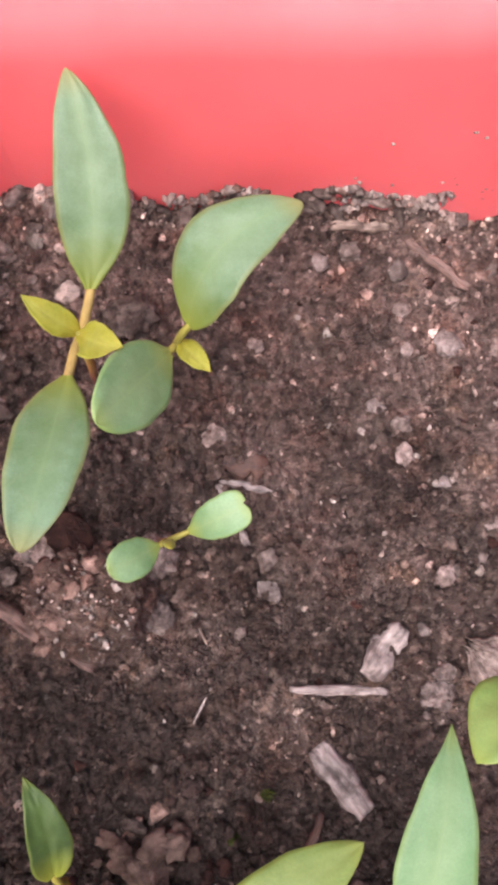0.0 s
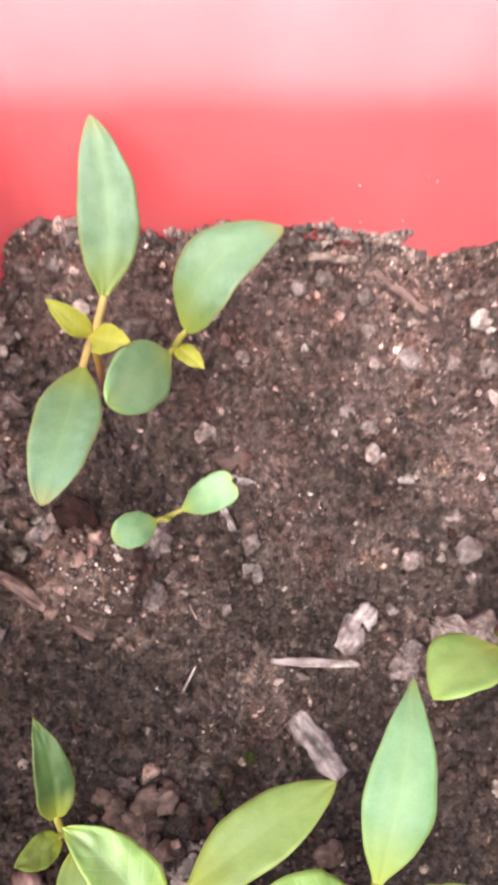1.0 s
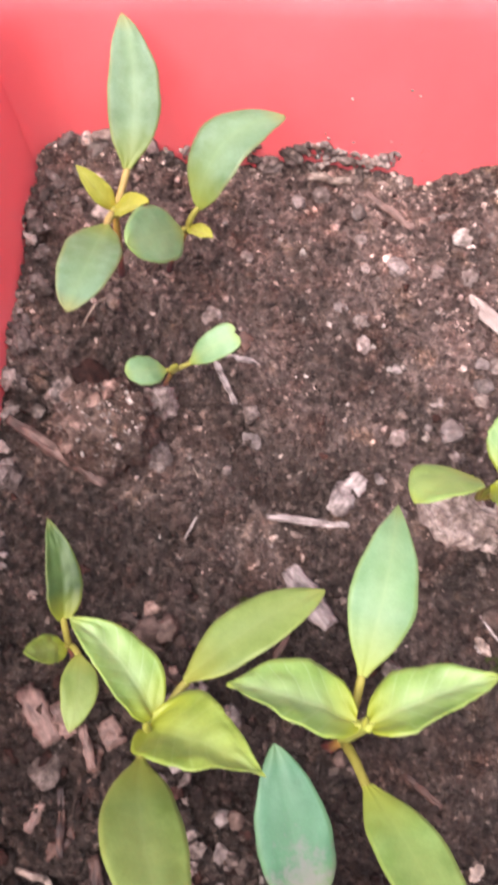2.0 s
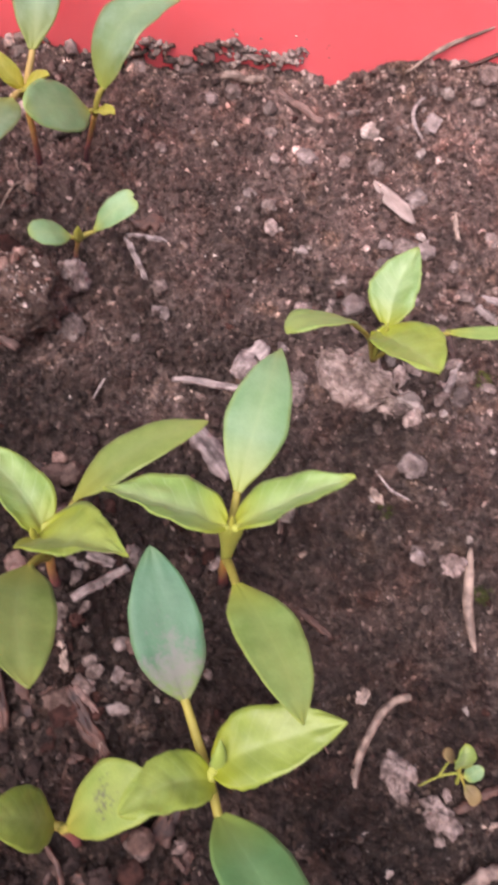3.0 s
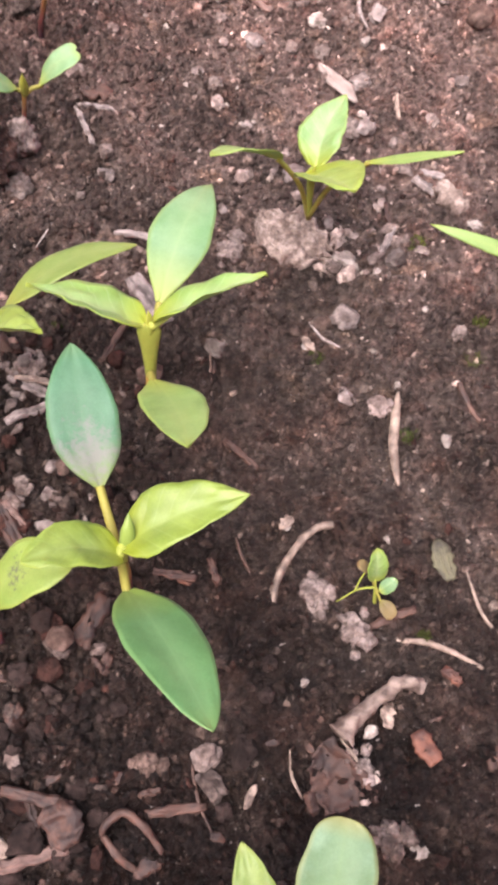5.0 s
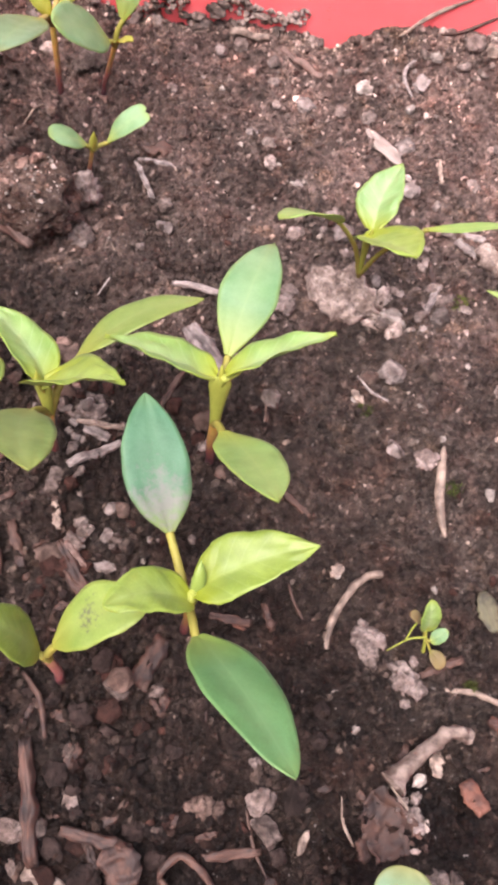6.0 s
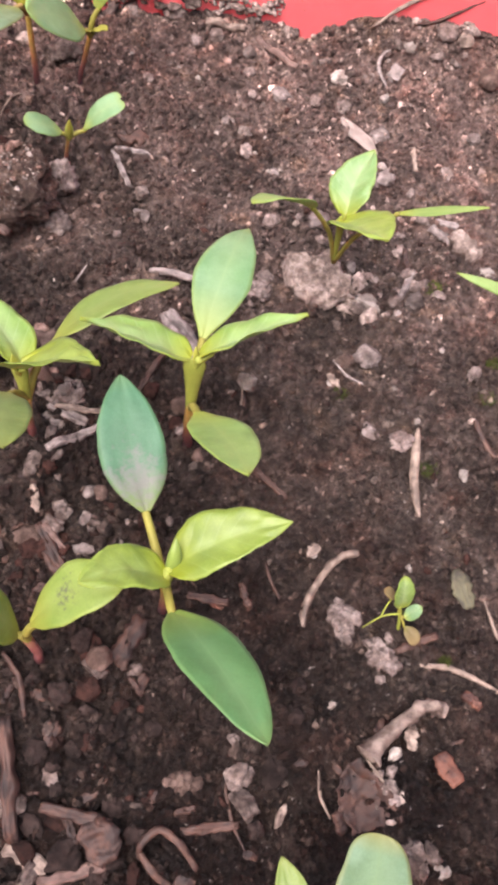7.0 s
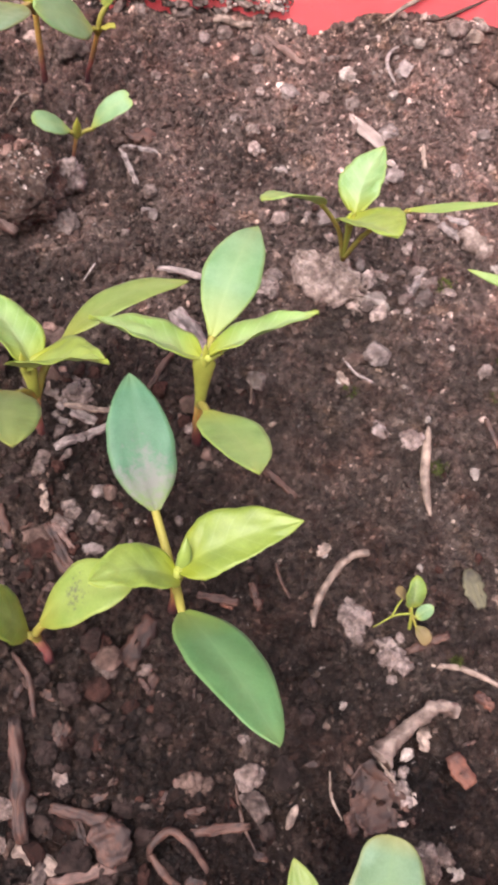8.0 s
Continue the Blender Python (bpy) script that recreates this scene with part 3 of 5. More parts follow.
# ---------- seedlings ----------
def seedling(label, ground_xy, node_at, radius, apex=None, flare=0.0):
    x, y = ground_xy
    z = ground_at(x, y)
    plant = group_of("seedling", x, y, z, label, "seedling", "pepper seedlings in the planter")
    nx, ny, nz = node_at
    bend = ((x + nx) / 2 + 0.06 * math.sin(x * 3), (y + ny) / 2 + 0.06 * math.cos(y * 3), (z + nz) / 2)
    line = smooth_line([(x, y, z - 0.25), (x + (bend[0] - x) * 0.4, y + (bend[1] - y) * 0.4, z + 0.25 * (nz - z)), bend, node_at], 6)
    bm = tube(bmesh.new(), line, lambda u: radius * (1.05 - 0.15 * u + 0.25 * max(0.0, u - 0.85)), 10, 0.12)
    part("stem", bm, STEM, plant)
    if apex:
        line = smooth_line([(nx, ny, nz - 0.1), Vector(node_at).lerp(Vector(apex), 0.5), apex], 10)
        bm, rings = bmesh.new(), []
        for i, p in enumerate(line):
            u = i / (len(line) - 1)
            shut = math.sqrt(max(0.02, 1 - max(0.0, (u - 0.8) / 0.2) ** 2))
            wide, deep = radius * (1 + flare * u ** 1.6) * CM * shut, radius * (0.95 - 0.1 * u) * CM * shut
            rings.append([bm.verts.new(p + Vector((wide * math.cos(k * math.pi / 6), deep * math.sin(k * math.pi / 6), 0.0))) for k in range(12)])
        for r, s in zip(rings, rings[1:]):
            for k in range(12):
                bm.faces.new((r[k], r[(k + 1) % 12], s[(k + 1) % 12], s[k]))
        bm.faces.new(rings[0][::-1])
        bm.faces.new(rings[-1])
        part("stem", bm, YOUNG_STALK, plant)
    return plant, (node_at, apex or node_at, max(0.05, min(0.09, radius)))


def leaf(plant, kind, mat, base, tip, width, roll, arch, bend, a, b, fold, node_at, notch=False, stalk=STALK):
    """A leaf blade with thickness, from base to tip (cm), and its stalk from the node."""
    B, T = Vector(base), Vector(tip)
    d = T - B
    length = d.length
    d.normalize()
    s0 = d.cross(Vector((0, 0, 1))).normalized()
    n0 = s0.cross(d)
    side = s0 * math.cos(roll) + n0 * math.sin(roll)
    up = side.cross(d)
    a, b = abs(a), abs(b)
    peak = (a / (a + b)) ** a * (b / (a + b)) ** b
    young = kind == "true_leaf"
    nv, nu, thick = 30, 14, 0.016 if young else 0.03
    seed = B.x * 3.1 + B.y * 1.7
    bm = bmesh.new()
    uv = bm.loops.layers.uv.new("blade")
    place, sheets = {}, []
    for layer in (1, -1):
        rows = []
        for i in range(nv + 1):
            s = 0.5 - 0.5 * math.cos(math.pi * i / nv) if i < nv else 1.0
            s = min(max(s, 0.002), 0.9985)
            hw = width / 2 * s ** a * (1 - s) ** b / peak * (1 - 0.72 * math.exp(-s / 0.085)) + (0.16 * math.exp(-s / 0.13) * min(1.0, width) if young else 0.085 * math.exp(-s / 0.05) * min(1.0, width))
            mid = B + (T - B) * s + up * (4 * s * (1 - s) * arch * length) + side * (4 * s * (1 - s) * bend * length)
            row = []
            for j in range(nu + 1):
                v = 2 * j / nu - 1
                rip = (0.07 if young else 0.028) * width * noise.noise(Vector((s * 5, v * 2.2, seed))) * (0.3 + abs(v))
                quilt = 0.014 * width * math.cos((s - 0.22 * abs(v)) * 26) * (1 - abs(v)) * min(1, 6 * s) if young else 0.0
                groove = (-0.035 if young else -0.008) * width * math.exp(-(v * 7) ** 2) * (1 - s)
                height = hw * fold * (1.0 if young else 0.5) * (math.sqrt(v * v + 0.02) - 0.14) + rip + quilt + groove
                rim = 1 - abs(v) ** 8
                p = mid + side * (v * hw * (1 + 0.06 * noise.noise(Vector((s * 7, 1 if v > 0 else -1, seed))) + (0.05 * noise.noise(Vector((s * 19, 5 if v > 0 else -5, seed))) if young else 0.0))) + up * (height + layer * thick * 0.5 * (0.25 + 0.75 * rim))
                if layer < 0:
                    p = p - up * (0.035 * (1 - s) * math.exp(-(v * 6) ** 2))
                if notch and s > 0.86:
                    p = p - d * (0.035 * math.exp(-(v * 2.6) ** 2) * (s - 0.86) / 0.14)
                vert = bm.verts.new(p * CM)
                place[vert] = (j / nu, s)
                row.append(vert)
            rows.append(row)
        sheets.append(rows)
    top, low = sheets
    for i in range(nv):
        for j in range(nu):
            bm.faces.new((top[i][j], top[i][j + 1], top[i + 1][j + 1], top[i + 1][j]))
            bm.faces.new((low[i + 1][j], low[i + 1][j + 1], low[i][j + 1], low[i][j]))
        bm.faces.new((top[i][0], top[i + 1][0], low[i + 1][0], low[i][0]))
        bm.faces.new((top[i + 1][nu], top[i][nu], low[i][nu], low[i + 1][nu]))
    for i in (0, nv):
        for j in range(nu):
            bm.faces.new((top[i][j], low[i][j], low[i][j + 1], top[i][j + 1]) if i else (top[i][j + 1], low[i][j + 1], low[i][j], top[i][j]))
    for f in bm.faces:
        for loop in f.loops:
            loop[uv].uv = place[loop.vert]
    blade = part(kind, bm, mat, plant)
    # stalk
    n = Vector(node_at[0]).lerp(Vector(node_at[1]), 0.5) if young else Vector(node_at[0])
    span = (B - n).length
    if young and node_at[0] != node_at[1]:
        # a broad short stalk that runs from the shoot into the blade
        shoot, into = Vector(node_at[0]).lerp(Vector(node_at[1]), 0.82), B + (T - B) * 0.12
        line = smooth_line([shoot, shoot.lerp(B, 0.55) + Vector((0, 0, 0.03)), B - up * 0.05, into - up * 0.05], 6)
        part("petiole", tube(bmesh.new(), line, lambda u: node_at[2] * (1.0 - 0.05 * u - 0.75 * max(0.0, (u - 0.6) / 0.4)), 12, 0.04), YOUNG_STALK, blade)
    elif span > 0.05:
        inside = B + (T - B).normalized() * 0.05 * length
        lead = B - (T - B).normalized() * span * 0.12
        turn = n.lerp(lead, 0.5) + Vector((0, 0, 0.04 * span))
        r = node_at[2]
        line = smooth_line([n - Vector((0, 0, 0.06)), turn, B - up * r * 0.75, inside - up * (r * 0.7 + 0.03)], 6)
        part("petiole", tube(bmesh.new(), line, lambda u: r * (1.05 - 0.25 * u - 0.5 * max(0.0, (u - 0.66) / 0.34)), 10, 0.06), stalk, blade)
    return blade


def corner_seedling():
    plant, node = seedling('tall pepper seedling with yellow young leaves and red-brown stem', (-3.19, 5.55), (-3.26, 6.08, 1.90), .085)
    leaf(plant, 'cotyledon', GREEN, (-2.98, 6.59, 2.70), (-3.12, 9.49, 3.89), 1.10, -0.07, 0.07, 0.06, 0.55, 0.76, 0.10, node, stalk=TAN_STALK)
    leaf(plant, 'cotyledon', GREEN, (-3.37, 5.25, 2.65), (-3.86, 2.62, 3.87), 1.10, 0.05, 0.05, -0.01, 0.55, 0.64, 0.10, node, stalk=TAN_STALK)
    leaf(plant, 'true_leaf', YELLOW, (-3.29, 6.07, 2.09), (-4.00, 6.46, 2.90), 0.46, 0.27, 0.04, -0.01, 0.55, 0.85, 0.30, node)
    leaf(plant, 'true_leaf', YELLOW, (-3.26, 6.04, 2.11), (-2.50, 5.59, 3.02), 0.61, -0.14, 0.01, 0.04, 0.58, 0.81, 0.30, node)
    return plant


def wall_seedling():
    plant, node = seedling('pepper seedling with round pale green seed leaves', (-2.10, 5.80), (-1.69, 6.00, 1.50), .07)
    leaf(plant, 'cotyledon', GREEN, (-1.49, 6.13, 2.16), (0.32, 7.74, 3.24), 1.34, 0.15, 0.19, -0.10, 0.36, 0.62, 0.10, node)
    leaf(plant, 'cotyledon', PALE_GREEN, (-1.81, 5.78, 1.79), (-2.89, 4.41, 3.26), 1.23, 0.55, 0.05, 0.01, 0.62, 0.57, 0.10, node)
    leaf(plant, 'true_leaf', YELLOW, (-1.64, 5.99, 1.62), (-1.15, 5.33, 2.22), 0.39, -0.09, 0.01, -0.00, 0.56, 0.83, 0.30, node)
    return plant


def tiny_seedling():
    plant, node = seedling('tiny seedling with two notched seed leaves', (-2.20, 2.62), (-1.98, 2.62, 1.30), .055)
    leaf(plant, 'cotyledon', PALE_GREEN, (-1.60, 2.77, 1.44), (-0.64, 3.17, 2.11), 0.69, 0.01, 0.11, 0.01, 0.56, 0.22, 0.10, node, notch=True)
    leaf(plant, 'cotyledon', PALE_GREEN, (-2.11, 2.56, 1.50), (-2.89, 2.21, 2.10), 0.66, 0.11, 0.07, -0.00, 0.61, 0.42, 0.10, node)
    coat = rock_mesh(33.0, 0.13, 0.1, 0.1, 0.5, 2, 2.0, 2)
    coat.transform(pose(-0.65 * CM, 3.2 * CM, 2.08 * CM, 0, 0, 25))
    part("seed_coat", coat, DARK_CLOD, plant, "dark dried seed coat stuck to a leaf tip")
    return plant


def narrow_seedling():
    plant, node = seedling('small pepper seedling with narrow dark green leaves', (-3.85, -3.20), (-3.88, -2.95, 0.80), .07)
    leaf(plant, 'true_leaf', DARK_LEAF, (-3.90, -2.52, 1.56), (-4.22, -0.75, 2.23), 0.68, -0.27, 0.06, 0.05, 0.45, 0.90, 0.30, node)
    leaf(plant, 'true_leaf', YOUNG, (-3.92, -3.00, 1.06), (-4.51, -3.12, 1.98), 0.56, -0.16, -0.01, -0.01, 0.60, 0.78, 0.30, node)
    leaf(plant, 'cotyledon', OLIVE_DARK, (-3.63, -3.14, 1.20), (-3.69, -4.48, 1.60), 0.70, 0.20, 0.06, -0.05, 0.59, 0.80, 0.10, node)
    return plant


def purple_stem_seedling():
    plant, node = seedling('pepper seedling with olive seed leaves and purple stem', (-2.19, -5.00), (-2.20, -4.60, 1.35), .1, (-2.25, -4.34, 2.28), 1.0)
    leaf(plant, 'cotyledon', OLIVE_DARK, (-1.68, -3.66, 2.08), (0.91, -2.10, 2.24), 1.09, 0.54, 0.12, 0.01, 0.64, 0.77, 0.10, node)
    leaf(plant, 'cotyledon', OLIVE_DARK, (-2.42, -4.89, 2.16), (-1.81, -7.04, 4.68), 1.30, 0.34, 0.03, 0.06, 0.67, 0.76, 0.10, node)
    leaf(plant, 'true_leaf', YOUNG_PALE, (-2.19, -4.27, 2.06), (-3.73, -2.54, 2.09), 1.08, -0.50, 0.06, 0.06, 0.46, 0.78, 0.30, node)
    leaf(plant, 'true_leaf', YOUNG, (-2.31, -4.39, 2.26), (-0.49, -5.03, 3.85), 1.48, 0.59, 0.05, -0.02, 0.36, 1.07, 0.30, node)
    return plant


def spreading_seedling():
    plant, node = seedling('pepper seedling with four spreading leaves on thick green stem', (1.27, -4.98), (1.25, -4.72, 1.60), .11, (1.26, -4.39, 3.12), 1.5)
    leaf(plant, 'cotyledon', PALE_GREEN, (1.42, -3.63, 2.58), (2.44, -0.45, 2.19), 1.23, 0.02, 0.15, -0.01, 0.70, 1.10, 0.10, node)
    leaf(plant, 'cotyledon', OLIVE, (1.36, -5.36, 2.70), (2.01, -7.62, 5.45), 1.10, 0.10, -0.01, -0.04, 0.56, 0.88, 0.10, node)
    leaf(plant, 'true_leaf', YOUNG_PALE, (1.17, -4.37, 3.00), (-1.02, -3.71, 3.20), 1.47, -0.73, -0.01, 0.08, 0.50, 0.94, 0.30, node)
    leaf(plant, 'true_leaf', YOUNG_PALE, (1.35, -4.40, 3.17), (3.41, -3.68, 3.80), 1.20, 0.75, 0.02, -0.04, 0.36, 0.83, 0.30, node)
    return plant


def large_seedling():
    plant, node = seedling('large pepper seedling with blue-green seed leaves, one scarred', (0.85, -8.80), (0.86, -8.56, 1.85), .11, (0.9, -8.48, 2.5), 0.5)
    leaf(plant, 'cotyledon', SCARRED, (0.44, -7.30, 2.28), (-0.20, -4.66, 2.75), 1.29, -0.06, 0.06, -0.02, 0.54, 0.76, 0.10, node)
    leaf(plant, 'cotyledon', DEEP_GREEN, (1.02, -9.17, 2.24), (2.43, -11.42, 4.30), 1.31, 0.47, 0.04, -0.01, 0.43, 0.69, 0.10, node)
    leaf(plant, 'true_leaf', YOUNG, (0.91, -8.39, 2.37), (3.10, -7.71, 3.31), 1.21, 0.27, 0.07, -0.03, 0.49, 0.89, 0.30, node)
    leaf(plant, 'true_leaf', YOUNG, (0.88, -8.57, 2.42), (-0.60, -8.90, 3.47), 0.93, -0.27, 0.06, 0.08, 0.38, 0.63, 0.30, node)
    return plant


def spotted_seedling():
    plant, node = seedling('short pepper seedling with spotted leaf and red stem', (-1.55, -9.85), (-1.75, -9.50, 0.75), .1)
    leaf(plant, 'cotyledon', SPOTTED, (-1.58, -9.34, 1.59), (0.10, -8.77, 2.62), 1.20, 0.30, 0.06, -0.11, 0.64, 0.64, 0.10, node)
    leaf(plant, 'cotyledon', YOUNG, (-1.93, -9.40, 0.79), (-2.87, -8.98, 2.62), 1.08, -0.60, 0.06, 0.01, 0.57, 0.84, 0.10, node)
    return plant


def low_seedling():
    plant, node = seedling('low pepper seedling with thin spreading seed leaves', (4.98, 0.30), (4.86, 0.12, 0.50), .06, (4.64, 0.06, 2.3), 1.0)
    leaf(plant, 'cotyledon', OLIVE, (3.91, 0.02, 2.54), (2.37, -0.68, 3.33), 1.30, -0.73, 0.08, 0.05, 0.54, 0.81, 0.10, node)
    leaf(plant, 'cotyledon', OLIVE, (5.58, -0.53, 3.19), (7.27, -1.02, 4.20), 0.37, 0.29, -0.00, 0.01, 0.59, 0.81, 0.10, node)
    leaf(plant, 'true_leaf', YOUNG_MINT, (4.74, 0.12, 2.21), (5.43, 1.73, 2.71), 1.06, 0.37, 0.05, -0.06, 0.56, 0.91, 0.30, node)
    leaf(plant, 'true_leaf', YOUNG, (4.54, 0.00, 2.16), (5.22, -1.59, 3.60), 1.35, 0.03, 0.02, -0.03, 0.60, 0.78, 0.30, node)
    return plant


def bud(plant, points, radius, mat=YELLOW):
    """A small unopened leaf at the growing tip."""
    line = smooth_line(points, 5)
    bm = tube(bmesh.new(), line, lambda u: radius * (0.5 + 1.6 * u * (1 - u)) * (1.02 - u ** 4), 8, 0.1, 0.6)
    uv = bm.loops.layers.uv.new("blade")
    for f in bm.faces:
        for loop in f.loops:
            loop[uv].uv = (0.3, 0.5)
    part("bud", bm, mat, plant)


corner_seedling()
wall_seedling()
bud(tiny_seedling(), [(-1.98, 2.62, 1.25), (-1.93, 2.57, 1.6), (-1.88, 2.5, 2.0)], 0.12, YELLOW)
narrow_seedling()
bud(purple_stem_seedling(), [(-2.22, -4.42, 2.0), (-2.3, -4.4, 2.4), (-2.32, -4.3, 2.7)], 0.12)
bud(spreading_seedling(), [(1.26, -4.42, 2.8), (1.27, -4.36, 3.1), (1.25, -4.25, 3.35)], 0.11)
bud(large_seedling(), [(0.9, -8.5, 2.2), (1.0, -8.25, 2.6), (1.02, -7.92, 2.85)], 0.15, YOUNG)
spotted_seedling()
bud(low_seedling(), [(4.66, -0.06, 2.0), (4.68, -0.05, 2.25), (4.7, 0.0, 2.45)], 0.08)


def front_seedling():
    plant, n = seedling('pepper seedling with round grey-green seed leaf', (3.75, -15.2), (3.75, -15.0, 1.2), .09)
    leaf(plant, 'true_leaf', OLIVE_DARK, (3.45, -14.7, 1.7), (3.0, -13.15, 2.0), 0.75, 0.1, 0.1, 0.0, 0.55, 0.75, 0.3, n)
    leaf(plant, 'cotyledon', GREEN, (4.2, -14.9, 1.6), (4.75, -12.85, 2.0), 1.35, -0.1, 0.08, 0.0, 0.45, 0.36, 0.1, n)


def edge_seedling():
    plant, n = seedling('pepper seedling with one narrow leaf reaching over the soil', (9.9, -2.7), (9.9, -2.6, 1.2), .09)
    leaf(plant, 'cotyledon', OLIVE, (9.4, -2.75, 2.9), (6.8, -2.02, 3.25), 0.3, 0.5, 0.04, 0.0, 0.6, 0.8, 0.1, n)
    leaf(plant, 'cotyledon', OLIVE, (10.4, -2.7, 2.5), (12.6, -3.2, 3.0), 0.9, 0.2, 0.04, 0.0, 0.6, 0.8, 0.1, n)


def weed():
    plant = group_of("weed_sprout", 5.93, -9.1, ground_at(5.93, -9.1), "tiny withering weed sprout with yellow-green and tan leaves", "weed")
    z = ground_at(5.93, -9.1)
    part("stem", tube(bmesh.new(), smooth_line([(5.97, -9.12, z - 0.1), (5.9, -8.95, z + 0.3), (5.82, -8.7, 0.75)], 5), lambda u: 0.045 * (1.1 - 0.4 * u), 7, 0.1), YOUNG_STALK, plant)
    spot = (5.86, -8.85, z + 0.45)
    n = (spot, spot, 0.03)
    leaf(plant, 'true_leaf', YOUNG_PALE, (5.83, -8.75, 0.7), (5.72, -8.25, 1.5), 0.42, 0.1, 0.08, 0, 0.5, 0.5, 0.25, n)
    leaf(plant, 'true_leaf', PALE_GREEN, (5.95, -8.95, 0.6), (6.25, -8.75, 0.85), 0.3, 0.2, 0.05, 0, 0.5, 0.5, 0.2, n)
    leaf(plant, 'dead_leaf', WITHERED, (5.7, -8.55, 0.8), (5.43, -8.45, 0.95), 0.28, -0.3, 0.1, 0, 0.4, 0.4, 0.3, n)
    leaf(plant, 'dead_leaf', WITHERED, (6.0, -9.1, 0.4), (6.25, -9.45, 0.35), 0.34, 0.1, 0.08, 0, 0.45, 0.35, 0.2, n)
    part("side_shoot", tube(bmesh.new(), smooth_line([spot, (5.5, -8.9, 0.5), (5.12, -9.1, 0.2)], 5), lambda u: 0.025 * (1.1 - 0.6 * u), 6), YOUNG_STALK, plant)
    part("side_shoot", tube(bmesh.new(), smooth_line([(5.45, -8.92, 0.48), (5.55, -8.7, 0.7), (5.66, -8.55, 0.85)], 5), lambda u: 0.02, 6), YOUNG_STALK, plant)


front_seedling()
edge_seedling()
weed()

# ---------- bark, sticks and dead leaves ----------
chip("bark_chip", (1.62, -0.12), (2.42, 0.75), 0.62, 0.16, BARK, "pale grey weathered bark chip on soil", "bark", "bark chips", 1.0, ragged=0.2, taper=0.5)
chip("bark_chip", (0.62, -1.35), (1.5, -2.6), 0.58, 0.18, BARK, "silvery bark chip with dark split, on soil", "bark", "bark chips", 2.0, 0.06, -8, ragged=0.16)
chip("wood_splinter", (0.15, -0.24), (2.02, -0.42), 0.2, 0.09, BARK, "thin grey wood splinter lying on soil", "splinter", "splinters", 3.0, taper=0.5)
chip("wood_splinter", (2.96, 8.4), (4.2, 7.35), 0.2, 0.12, PINK_WOOD, "grey-pink wood splinter near the planter wall", "splinter", "splinters", 4.0)
chip("wood_splinter", (1.4, 8.62), (2.6, 8.62), 0.2, 0.12, STRAW, "short pale splinter beside the wall", "splinter", "splinters", 5.0)
chip("wood_splinter", (-1.02, 3.62), (-0.48, 2.42), 0.17, 0.1, BARK, "pale splinter beside a tiny seedling", "splinter", "splinters", 6.0)
chip("wood_splinter", (-1.0, 3.68), (0.05, 3.42), 0.17, 0.1, BARK, "pale pointed splinter beside a tiny seedling", "splinter", "splinters", 7.0, taper=0.8)
chip("bark_chip", (-0.95, 4.0), (0.0, 3.95), 0.55, 0.08, BROWN_BARK, "flat brown bark flake pressed in soil", "bark", "bark chips", 8.0, taper=0.9)
chip("wood_splinter", (-5.5, 1.85), (-3.35, 0.42), 0.3, 0.24, PINK_WOOD, "reddish brown root piece leaning on a clod", "splinter", "splinters", 9.0, 0.22, ragged=0.25, nx=30)
chip("dead_leaf", (5.42, 5.45), (6.42, 4.2), 0.5, 0.05, GREY_LEAF, "flat dry lance-shaped leaf on soil", "leaf", "dead leaves", 10.0, 0.14, taper=0.85, ragged=0.08)
chip("wood_splinter", (0.02, -3.72), (0.66, -2.5), 0.16, 0.1, BROWN_BARK, "brown splinter between seedlings", "splinter", "splinters", 11.0)
chip("wood_splinter", (-1.95, -4.12), (-1.05, -4.55), 0.3, 0.1, BARK, "grey bark strip under a seedling", "splinter", "splinters", 12.0, 0.06)
chip("wood_splinter", (-1.9, -5.3), (-0.75, -4.62), 0.24, 0.1, BARK, "grey bark strip under a seedling", "splinter", "splinters", 13.0, 0.1)
chip("wood_splinter", (-1.8, -4.2), (-0.7, -4.32), 0.15, 0.08, STRAW, "straw-coloured splinter under a seedling", "splinter", "splinters", 14.0, 0.13)
chip("wood_splinter", (2.85, -5.55), (3.6, -6.2), 0.16, 0.08, BROWN_BARK, "brown splinter half sunk in soil", "splinter", "splinters", 15.0)
chip("wood_splinter", (5.8, -9.6), (6.8, -9.22), 0.2, 0.1, BROWN_BARK, "brown stick beside a weed sprout", "splinter", "splinters", 16.0)
chip("bark_chip", (-0.1, -9.9), (0.45, -8.95), 0.45, 0.14, BROWN_BARK, "dark brown bark piece under a seedling", "bark", "bark chips", 17.0, 0.08, 12)
chip("wood_splinter", (1.35, -8.45), (2.25, -8.6), 0.2, 0.07, BROWN_BARK, "red-brown splinter beside a seedling", "splinter", "splinters", 18.0)
chip("dead_leaf", (1.75, -8.45), (2.15, -8.72), 0.2, 0.05, ORANGE, "small orange-brown leaf scrap", "leaf", "dead leaves", 19.0, taper=0.8)
chip("orange_chip", (6.62, -11.6), (6.95, -12.2), 0.42, 0.07, ORANGE, "flat orange clay-coloured chip on soil", "chip", "", 20.0, ragged=0.15)
chip("orange_chip", (7.3, -10.4), (7.6, -10.75), 0.25, 0.1, ORANGE, "small orange crumb on soil", "chip", "", 21.0)
chip("bark_chip", (-0.3, -12.7), (0.08, -13.45), 0.72, 0.16, BROWN_BARK, "oval brown bark flake on soil", "bark", "bark chips", 22.0, 0.12, 8, curl=0.1, ragged=0.1, taper=0.55, nx=30, ny=16)
